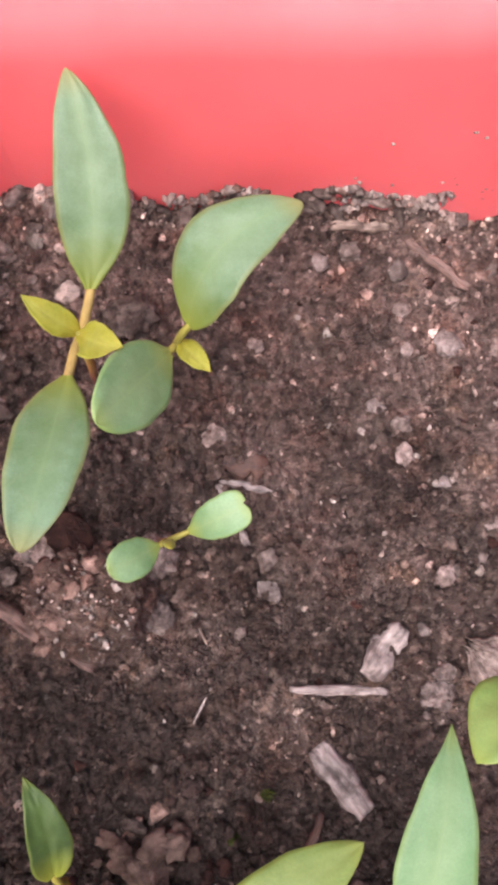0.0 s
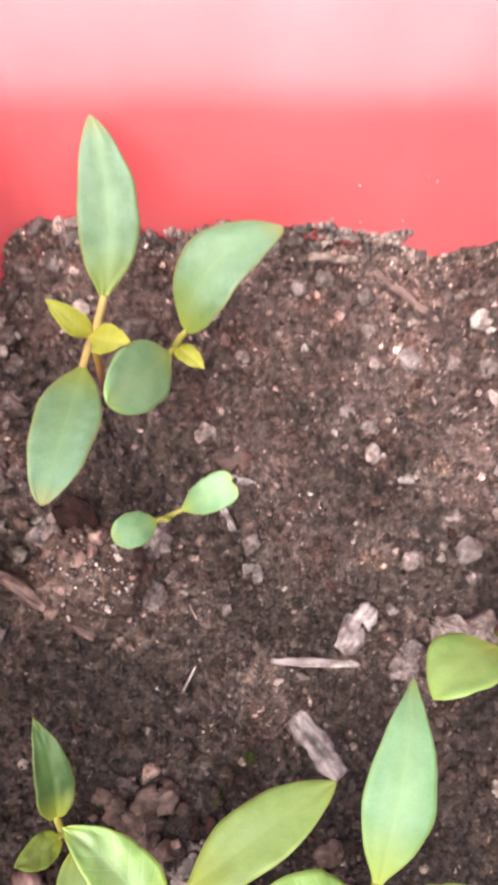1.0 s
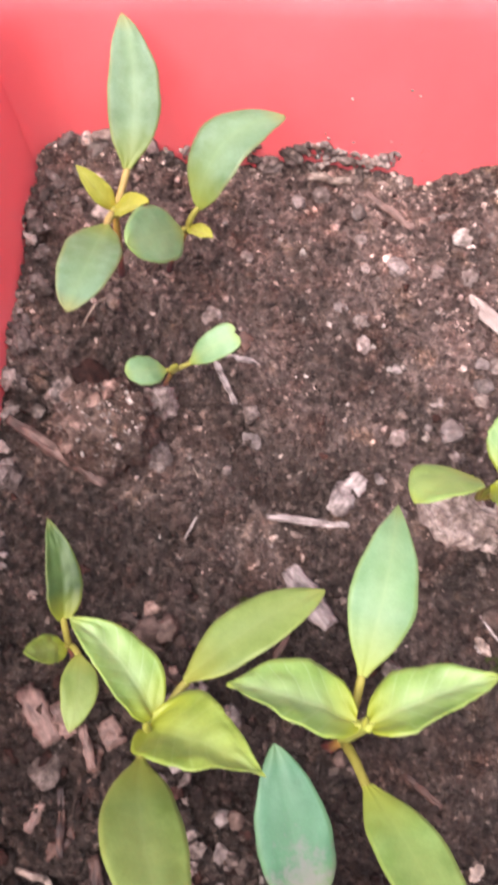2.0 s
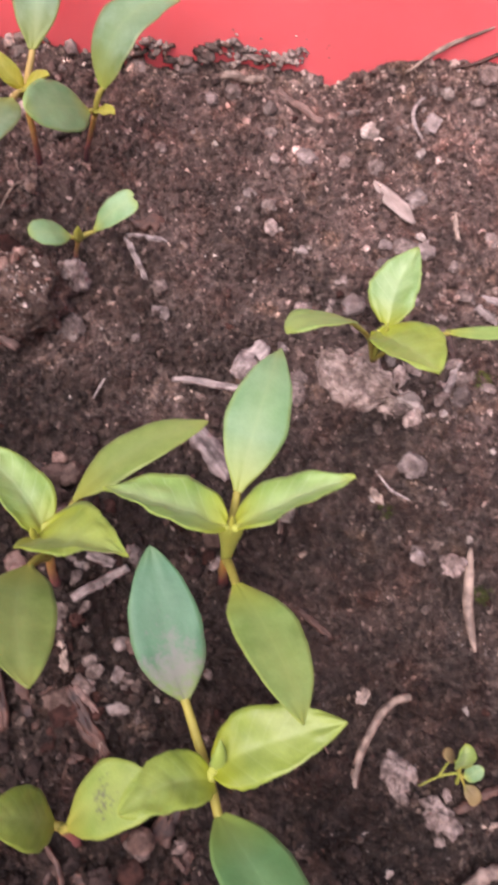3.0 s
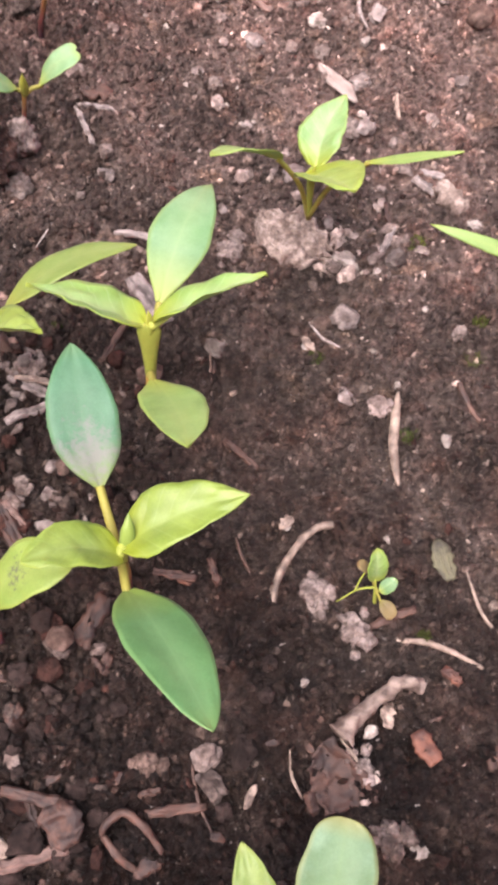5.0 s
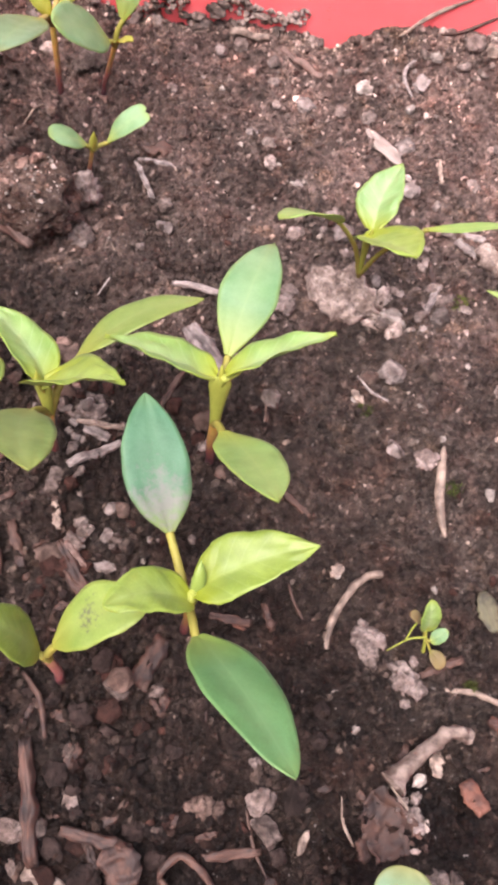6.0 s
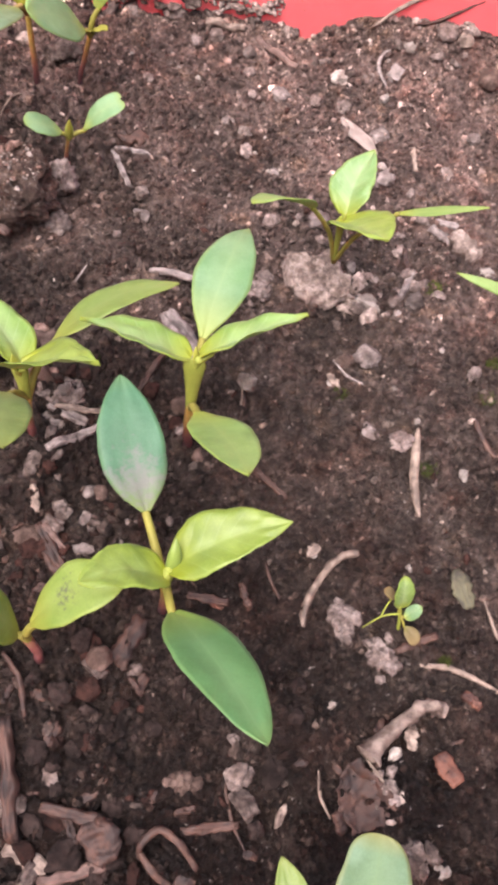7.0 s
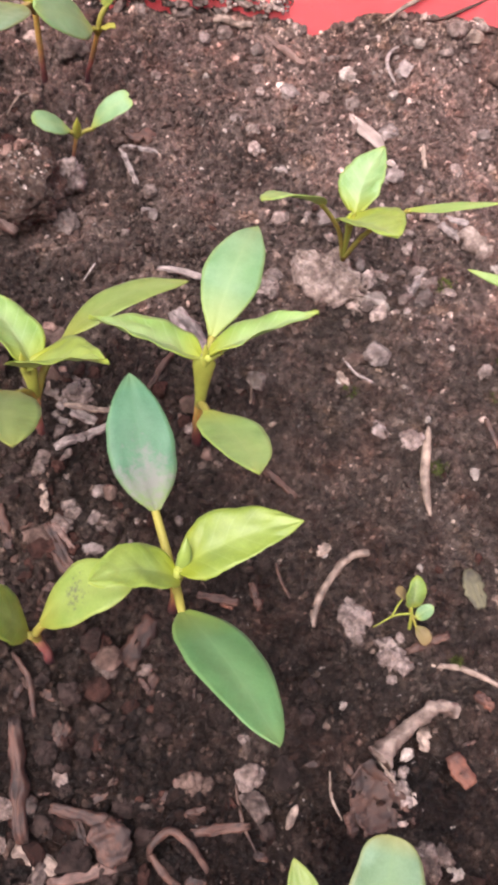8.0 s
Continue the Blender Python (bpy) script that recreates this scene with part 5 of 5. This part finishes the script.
lump("white_stone", 5.58, 7.2, 0.62, PALE_STONE, "bright white stone near the wall", "stone", "", 19.5, 0.5, 0.22, 3, 10, 1.2)
lump("flat_stone", 6.5, 5.05, 0.55, GREY_STONE, "pale flat stone beside a dead leaf", "stone", "", 20.5, 0.4, 0.2, 3, 70, 1.3)
lump("flat_stone", 5.85, -0.75, 0.6, PALE_STONE, "pale oval stone below a low seedling", "stone", "", 21.5, 0.5, 0.2, 3, -20, 1.4)
lump("tan_stone", 9.2, 8.3, 0.6, STRAW, "tan stone on the soil mound", "stone", "", 22.5, 0.7, 0.25, 3)

GREY = [
    (3.7, 6.25, 0.51), (5.58, 6.06, 0.43), (7.18, 7.29, 0.5), (4.7, 6.16, 0.34), (6.58, 5.1, 0.48), (6.15, 3.59,
    0.5), (6.63, 3.4, 0.47), (8.5, 3.85, 0.34), (9.53, 5.35, 0.36), (3.3, 1.64, 0.34), (2.84, 0.69, 0.23), (3.13,
    -0.17, 0.37), (5.48, 0.38, 0.28), (6.0, 0.16, 0.37), (7.09, -0.63, 0.53), (7.8, -0.4, 0.31), (5.76, -2.31,
    0.59), (8.54, -2.62, 0.33), (5.62, -4.48, 0.35), (6.37, -4.66, 0.51), (-1.93, -7.53, 0.52), (-1.6, -7.02,
    0.36), (-1.38, -6.76, 0.31), (-0.45, -6.53, 0.34), (-0.48, -7.05, 0.27), (-2.13, -5.61, 0.44), (-1.94, -6.2,
    0.29), (-1.54, -3.91, 0.41), (-1.91, -4.0, 0.25),
]
GREY_B = [
    (3.17, -11.93, 0.57), (2.5, -11.94, 0.47), (0.06, -12.52, 0.4), (-1.28, -11.11, 0.24), (-1.51, -11.52, 0.47),
    (-1.06, -12.81, 0.54), (-0.81, -13.35, 0.62), (-0.45, -9.94, 0.45), (-1.12, -10.48, 0.44), (-0.58, -9.61,
    0.43), (2.55, -12.5, 0.49), (3.66, -10.9, 0.28), (3.73, -10.29, 0.29), (2.38, -11.32, 0.23), (-0.19, -11.11,
    0.24), (0.92, -6.87, 0.19), (-2.11, -10.01, 0.33), (0.11, -10.69, 0.33), (0.75, -11.11, 0.29), (0.35, -9.99,
    0.27), (-0.76, -11.52, 0.32), (-1.73, -12.4, 0.31), (0.52, -13.0, 0.36), (2.12, -12.93, 0.37), (2.77, -12.94,
    0.31),
]
PALE = [
    (7.6, 8.02, 0.37), (6.76, 6.39, 0.32), (7.58, 4.79, 0.21), (5.72, -0.65, 0.43), (6.59, -1.09, 0.21), (9.32,
    0.44, 0.39), (7.8, -1.93, 0.18), (4.78, -3.09, 0.29), (7.91, -5.46, 0.27), (6.85, -4.12, 0.17), (6.34, -3.3,
    0.17), (6.38, -7.74, 0.17), (4.2, -7.42, 0.23), (5.27, -11.61, 0.15), (5.78, -11.6, 0.26), (7.54, -12.19,
    0.17), (-2.02, -8.31, 0.16), (-0.1, -7.32, 0.13), (1.47, -12.78, 0.17), (4.43, -10.68, 0.16), (-1.2, -11.97,
    0.38), (6.54, -13.73, 0.3), (1.22, 3.24, 0.12), (4.66, -8.47, 0.13), (5.01, -12.82, 0.11), (4.06, -11.06,
    0.12), (7.81, 2.87, 0.17), (3.65, 3.51, 0.16), (3.3, 3.47, 0.16),
]
BACK = [
    (-0.2, 6.26, 0.29), (2.79, 7.73, 0.36), (2.74, 6.91, 0.3), (2.13, 5.03, 0.29), (2.61, 4.65, 0.37), (3.46,
    3.48, 0.26), (3.47, 1.75, 0.33), (4.66, 1.84, 0.51), (4.67, 1.25, 0.25), (5.63, 3.62, 0.35), (6.25, 3.32,
    0.35), (5.64, 3.04, 0.46), (-0.72, 0.83, 0.23), (-0.12, 1.55, 0.37), (-0.18, 2.12, 0.35), (-4.44, 2.55, 0.59),
    (-4.92, 2.11, 0.3), (-3.42, -7.88, 0.25), (-2.68, -8.01, 0.21), (-1.52, -6.49, 0.29), (-1.63, -6.75, 0.24),
    (-0.68, -6.89, 0.25), (-1.87, -8.29, 0.17), (-4.24, -5.2, 0.49), (1.75, 8.05, 0.39), (4.11, 1.98, 0.22),
    (2.65, 4.09, 0.37), (1.14, 7.88, 0.33), (2.84, 6.14, 0.24),
]
BACKPALE = [
    (1.84, 4.54, 0.16), (1.0, 3.19, 0.1), (6.53, 3.8, 0.24), (3.2, 5.99, 0.15), (2.93, 4.02, 0.14), (2.79, 2.9,
    0.11), (2.21, 2.54, 0.1), (4.6, 4.99, 0.13), (0.67, 6.81, 0.13), (1.18, 4.68, 0.11), (3.18, 4.58, 0.13),
    (-0.7, 7.26, 0.13), (-2.82, 8.73, 0.17), (-4.31, 8.38, 0.31), (-3.92, 9.02, 0.37), (1.25,
    6.5, 0.18), (-3.08, 2.43, 0.13), (-1.56, 1.17, 0.12), (-2.16, -0.66, 0.12),
]


def gravel(rows, mats, names, group, start):
    for i, (x, y, size) in enumerate(rows):
        mat, (name, label) = mats[i % len(mats)], names[i % len(names)]
        if x < 1.0 and y < -8.0 and name == "grit":
            mat, name, label = MID_CLOD, "soil_lump", "pale crumbly soil lump"
        elif x < 1.0 and y < -3.0 and name != "grit":
            mat, name, label = ((DARK_CLOD, "soil_lump", "dark crumbly soil lump"), (BARK_CHUNK, "bark_chunk", "red-brown chunk of rotted bark on soil"), (DARK_CLOD, "soil_lump", "dark crumbly soil lump"), (MID_CLOD, "pebble", "grey-brown pebble lying on soil"))[i % 4]
            if y > -8.0:
                mat, name, label = ((MID_CLOD, "pebble", "grey-brown pebble lying on soil"), (MID_CLOD, "pebble", "grey-brown pebble lying on soil"), (BARK_CHUNK, "bark_chunk", "red-brown chunk of rotted bark on soil"))[i % 3]
        # beyond y = -10 clods take the darker mid tone
        elif y < -10.0 and mat == CLOD:
            mat = MID_CLOD
        lump(name, x, y, size * 1.15, mat, label, "pebble", group, start + i * 1.37, 0.5 + 0.3 * ((i * 7) % 5) / 5, 0.38, 4 if size > 0.3 else 3, (i * 67) % 360, 1.0 + 0.25 * ((i * 3) % 4) / 4)


def gravel_heap():
    """Pale gravel round the foot of the purple-stemmed seedling."""
    g = random.Random(31)
    for i in range(24):
        a, r = g.uniform(0, 6.283), g.random() ** 0.5
        x, y, size = -1.75 + 1.15 * r * math.cos(a), -4.15 + 0.75 * r * math.sin(a), 0.16 + 0.28 * g.random() ** 1.5
        lump("pebble", x, y, size, (GREY_STONE, CLOD, GREY_STONE, MID_CLOD)[i % 4], "pale grey pebble round a seedling stem", "pebble", "pebbles", 800 + i * 1.9, 0.6, 0.4, 3, g.uniform(0, 360), 1.0 + 0.5 * g.random())


gravel_heap()


def heap(cx, cy, rx, ry, count, low, high, mats, label, seed):
    """Broken bits lying close together round a spot."""
    g = random.Random(seed)
    for i in range(count):
        a, r = g.uniform(0, 6.283), g.random() ** 0.5
        lump("pebble", cx + rx * r * math.cos(a), cy + ry * r * math.sin(a), low + (high - low) * g.random() ** 2, mats[i % len(mats)], label, "pebble", "pebbles",
             seed * 10 + i * 1.7, g.uniform(0.45, 0.75), 0.45, 3, g.uniform(0, 360), g.uniform(1.0, 1.6))


heap(6.3, -0.35, 1.1, 0.9, 26, 0.14, 0.5, (CLOD, PALE_CLOD, MID_CLOD, CLOD), "broken pale clay bit beside a clay flake", 41)
heap(6.2, 2.2, 1.9, 1.6, 20, 0.14, 0.42, (CLOD, MID_CLOD, PALE_CLOD), "crumbly grey-brown bit on dry soil", 42)
heap(1.0, -4.35, 0.55, 0.4, 12, 0.14, 0.36, (RUST, BARK_CHUNK, CLOD), "rusty brown crumb behind a seedling stem", 43)
heap(6.3, 7.2, 2.6, 1.3, 22, 0.15, 0.48, (MID_CLOD, CLOD, MID_CLOD, PALE_CLOD), "dry soil bit near the red wall", 44)
heap(8.6, 8.3, 1.2, 0.7, 16, 0.2, 0.6, (CLOD, MID_CLOD, PALE_CLOD), "dry pinkish clod on the soil mound", 45)
heap(-1.2, -7.0, 1.5, 1.6, 26, 0.14, 0.4, (MID_CLOD, DARK_CLOD, GREY_STONE, BARK_CHUNK), "grey-brown pebble among chunky soil", 46)
heap(-0.4, -12.6, 1.9, 1.5, 30, 0.16, 0.5, (DARK_CLOD, BARK_CHUNK, MID_CLOD, DARK_CLOD), "dark crumbly lump among torn bark", 47)
heap(5.35, -12.35, 0.5, 0.6, 16, 0.1, 0.24, (CLOD, PALE_CLOD, MID_CLOD), "pale crumb on a rotting leaf", 50)
heap(-2.5, -2.9, 1.0, 0.8, 18, 0.16, 0.42, (RUST, PINK_CRUST, MID_CLOD), "brown crumb between seedlings", 48)
heap(-4.3, 8.0, 1.1, 0.9, 14, 0.15, 0.45, (MID_CLOD, CLOD, PALE_CLOD), "dry soil bit in the planter corner", 49)
gravel(GREY, [GREY_STONE, CLOD], [("pebble", "grey-brown pebble lying on soil")], "pebbles", 31.0)
gravel(GREY_B, [DARK_CLOD, CLOD, DARK_CLOD], [("soil_lump", "dark crumbly soil lump")], "soil lumps", 83.0)
gravel(PALE, [PALE_STONE], [("grit", "pale angular grit on soil")], "grit", 137.0)
gravel(BACK, [CLOD, GREY_STONE], [("pebble", "grey-brown pebble lying on soil")], "pebbles", 191.0)
gravel(BACKPALE, [PALE_STONE], [("grit", "pale angular grit on soil")], "grit", 241.0)


def wall_crumbs():
    """Soil lumps that cling to the foot of the red wall."""
    g = np.random.default_rng(23)
    for i in range(70):
        x = g.uniform(-5.3, 4.7)
        if 4.1 < x < 4.7:
            continue
        high = (0.7 if -2.0 < x < 3.6 else 0.25) * g.random() ** 1.5
        size = 0.12 + 0.4 * g.random() ** 2
        ob = lump("soil_lump", x, wall_y(x) - 0.05, size, [CLOD, MID_CLOD, PALE_CLOD][i % 3], "soil lump clinging to the red wall", "pebble", "soil lumps", 300 + i * 2.3, 0.7, 0.5, 3, i * 47, 1.2 + 0.6 * g.random(), 0.0)
        ob.location.z = (ground_at(x, wall_y(x) - 0.1) + high - 0.05) * CM
        ob.location.y += 0.11 * high * CM
    for i in range(54):
        y = g.uniform(-4.0, 8.4)
        x = side_x(y) + 0.06 + 0.14 * (i % 3) + 0.35 * max(0.0, y - 7.6)
        size = 0.14 + 0.36 * g.random() ** 2
        lump("soil_lump", x, y, size, [PALE_CLOD, MID_CLOD, CLOD][i % 3], "soil lump against the red side wall", "pebble", "soil lumps", 500 + i * 2.9, 0.7, 0.8, 3, i * 31, 1.3, 0.1 * g.random())
    # dried crust left on the plastic above the soil, with gaps under it
    for i in range(170):
        x = g.uniform(-1.75, 0.1) if i % 5 < 2 else g.uniform(1.2, 3.75)
        high = 0.7 + 0.24 * float(wave(x, 0.0, 0.5, 71)) - 0.42 * g.random() ** 2
        size = 0.07 + 0.17 * g.random() ** 2
        ob = lump("crust", x, wall_y(x) - 0.03, size, (PALE_CLOD, PINK_CRUST, PALE_STONE, CLOD)[i % 4], "pale dried soil crust clinging to the red wall", "crust", "crusts", 700 + i * 3.3, 0.9, 0.7, 2, i * 53, 1.0 + 0.6 * g.random())
        ob.location.z = (ground_at(x, wall_y(x) - 0.1) + high - 0.12) * CM
        ob.location.y += 0.09 * high * CM
    # splashes dried on the plastic higher up
    for i in range(16):
        x, high = g.uniform(1.6, 5.2), 0.95 + 1.9 * g.random() ** 2
        ob = lump("crust", x, wall_y(x) - 0.02, 0.045 + 0.05 * g.random(), PALE_CLOD, "pale speck of soil dried on the red wall", "crust", "crusts", 950 + i * 2.1, 0.8, 0.4, 2, i * 71, 1.2)
        ob.location.z = (ground_at(x, wall_y(x) - 0.1) + high - 0.12) * CM
        ob.location.y += 0.09 * high * CM


wall_crumbs()


def scattered_lumps():
    """Loose small lumps; thicker on the chunky side of the bed."""
    shapes = [bpy.data.meshes.new("soil_lump") for _ in range(12)]
    for k, me in enumerate(shapes):
        bm = rock_mesh(400 + k * 3.1, 1.0, 0.75, 0.6, 0.75, 3)
        bm.to_mesh(me)
        bm.free()
        me.materials.append([DARK_CLOD, BARK_CHUNK][k % 2])
        for p in me.polygons:
            p.use_smooth = True
    made = 0
    while made < 165:
        x, y = rng.uniform(-5.5, 9.8), rng.uniform(-14.2, 8.6)
        chunky = x < 0.8 and y < -3.0
        if not chunky and rng.random() < 0.7:
            continue
        size = rng.uniform(0.2, 0.5) if chunky else rng.uniform(0.14, 0.3)
        ob = new("soil_lump", shapes[rng.integers(12)])
        ob.location = (x * CM, y * CM, (ground_at(x, y) - 0.02) * CM)
        ob.rotation_euler = (0, 0, rng.uniform(0, 6.28))
        ob.scale = (size, size * rng.uniform(0.8, 1.2), size * rng.uniform(0.8, 1.1))
        tagged(ob, "small dark soil lump on the bed", "pebble", "soil lumps")
        made += 1


scattered_lumps()


def scattered_bark():
    """Loose torn bark on the chunky side of the bed."""
    g = random.Random(77)
    shapes = []
    for k in range(9):
        me = bpy.data.meshes.new("bark_chip")
        bm = chip_mesh(600 + k * 4.3, 1.0, g.uniform(0.25, 0.7), 0.2, g.uniform(-0.2, 0.2), 0.34, g.uniform(0.3, 0.9), 18, 6)
        bm.to_mesh(me)
        bm.free()
        me.materials.append((BROWN_BARK, BROWN_BARK, RUST_LEAF)[k % 3])
        for p in me.polygons:
            p.use_smooth = True
        shapes.append(me)
    for i in range(74):
        if i < 58:
            x, y = g.uniform(-4.8, 1.6), -14.4 + 8.6 * g.random() ** 1.2
        else:
            x, y = g.uniform(1.5, 9.0), g.uniform(-14.2, -10.5)
        size = 0.22 + 0.5 * g.random() ** 1.8
        ob = new("bark_chip", shapes[g.randrange(9)])
        ob.location = (x * CM, y * CM, (ground_at(x, y) + 0.03) * CM)
        ob.rotation_euler = (radians(g.uniform(-22, 22)), radians(g.uniform(-18, 18)), g.uniform(0, 6.28))
        ob.scale = (size, size, size * 0.9)
        tagged(ob, "small torn red-brown bark scrap on soil", "bark", "bark chips")


scattered_bark()


def crumbs(name, count, low, high, mat, label, seed, chunky=0.0, along_wall=False):
    """Fine loose crumbs, too many to count, in one mesh."""
    g = np.random.default_rng(seed)
    t = (1 + 5 ** 0.5) / 2
    v = np.array([(-1, t, 0), (1, t, 0), (-1, -t, 0), (1, -t, 0), (0, -1, t), (0, 1, t), (0, -1, -t), (0, 1, -t), (t, 0, -1), (t, 0, 1), (-t, 0, -1), (-t, 0, 1)]) / 1.9
    f = np.array([(0, 11, 5), (0, 5, 1), (0, 1, 7), (0, 7, 10), (0, 10, 11), (1, 5, 9), (5, 11, 4), (11, 10, 2), (10, 7, 6), (7, 1, 8),
                  (3, 9, 4), (3, 4, 2), (3, 2, 6), (3, 6, 8), (3, 8, 9), (4, 9, 5), (2, 4, 11), (6, 2, 10), (8, 6, 7), (9, 8, 1)])
    x, y = g.uniform(-6.0, 10.6, count), g.uniform(-14.8, 9.0, count)
    if chunky:
        x = np.where(g.random(count) < chunky, g.uniform(-6, 1.5, count), x)
        y = np.where(x < 1.5, np.where(g.random(count) < chunky, g.uniform(-14.8, -4, count), y), y)
    if along_wall:
        x = g.uniform(-5.6, 9.5, count)
        y = wall_y(x) - np.abs(g.normal(0, 0.3, count))
        side = g.random(count) < 0.35
        y = np.where(side, g.uniform(-5.0, 8.3, count), y)
        x = np.where(side, -6.02 + 0.03 * y + np.abs(g.normal(0, 0.25, count)), x)
    y = np.minimum(y, wall_y(x) - 0.05)
    r = low + (high - low) * g.random(count) ** 2.5
    shape = v[None] * g.uniform(0.35, 1.5, (count, 12, 1)) * g.uniform(0.5, 1.4, (count, 1, 3)) * r[:, None, None] / 2
    a = g.uniform(0, 6.283, count)
    c, s = np.cos(a)[:, None], np.sin(a)[:, None]
    px, py = shape[..., 0] * c - shape[..., 1] * s, shape[..., 0] * s + shape[..., 1] * c
    co = np.stack([px + x[:, None], py + y[:, None], shape[..., 2] + (soil_z(x, y) + r * 0.02)[:, None]], -1).reshape(-1, 3) * CM
    faces = (f[None] + 12 * np.arange(count)[:, None, None]).reshape(-1, 3)
    me = bpy.data.meshes.new(name)
    me.vertices.add(len(co))
    me.vertices.foreach_set("co", co.ravel())
    me.loops.add(faces.size)
    me.loops.foreach_set("vertex_index", faces.ravel().astype(np.int32))
    me.polygons.add(len(faces))
    me.polygons.foreach_set("loop_start", np.arange(0, faces.size, 3, dtype=np.int32))
    me.polygons.foreach_set("loop_total", np.full(len(faces), 3, dtype=np.int32))
    me.update()
    me.validate()
    me.materials.append(mat)
    return tagged(new(name, me), label, "soil", kind="stuff")


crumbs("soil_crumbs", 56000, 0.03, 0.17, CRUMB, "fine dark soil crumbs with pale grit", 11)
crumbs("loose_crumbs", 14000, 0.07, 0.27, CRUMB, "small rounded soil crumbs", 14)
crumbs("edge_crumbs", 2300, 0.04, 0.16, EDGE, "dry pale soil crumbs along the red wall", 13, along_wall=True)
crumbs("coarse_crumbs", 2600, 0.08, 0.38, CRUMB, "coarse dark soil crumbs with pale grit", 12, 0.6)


def moss(x, y, size, seed):
    """A low pad of many short blades."""
    g = np.random.default_rng(seed)
    bm = bmesh.new()
    for _ in range(170):
        a, r = g.uniform(0, 6.283), size * 0.5 * g.random() ** 0.6
        bx, by = x + math.cos(a) * r, y + math.sin(a) * r * 0.8
        bz = ground_at(bx, by)
        h, lean, w = g.uniform(0.05, 0.14), g.uniform(0, 6.283), 0.02
        p = Vector((bx, by, bz - 0.02))
        tip = p + Vector((math.cos(lean) * 0.05, math.sin(lean) * 0.05, h + 0.02))
        side = Vector((-math.sin(lean), math.cos(lean), 0)) * w
        back = Vector((math.cos(lean), math.sin(lean), 0)) * w
        vs = [bm.verts.new(q * CM) for q in (p + side, p - side, p - back, tip)]
        for f in ((0, 1, 3), (1, 2, 3), (2, 0, 3)):
            bm.faces.new([vs[k] for k in f])
    return tagged(mesh_object("moss_patch", bm, MOSS, False), "small patch of green moss on soil", "moss", "moss patches", "stuff")


for i, (x, y, size) in enumerate([(7.05, -5.35, 0.5), (4.98, -3.42, 0.42), (7.75, -0.2, 0.65), (8.85, -3.3, 0.55), (6.95, -9.8, 0.35), (-0.35, -2.1, 0.25), (-1.0, -2.8, 0.2), (9.2, -2.2, 0.4)]):
    moss(x, y, size, 50 + i)
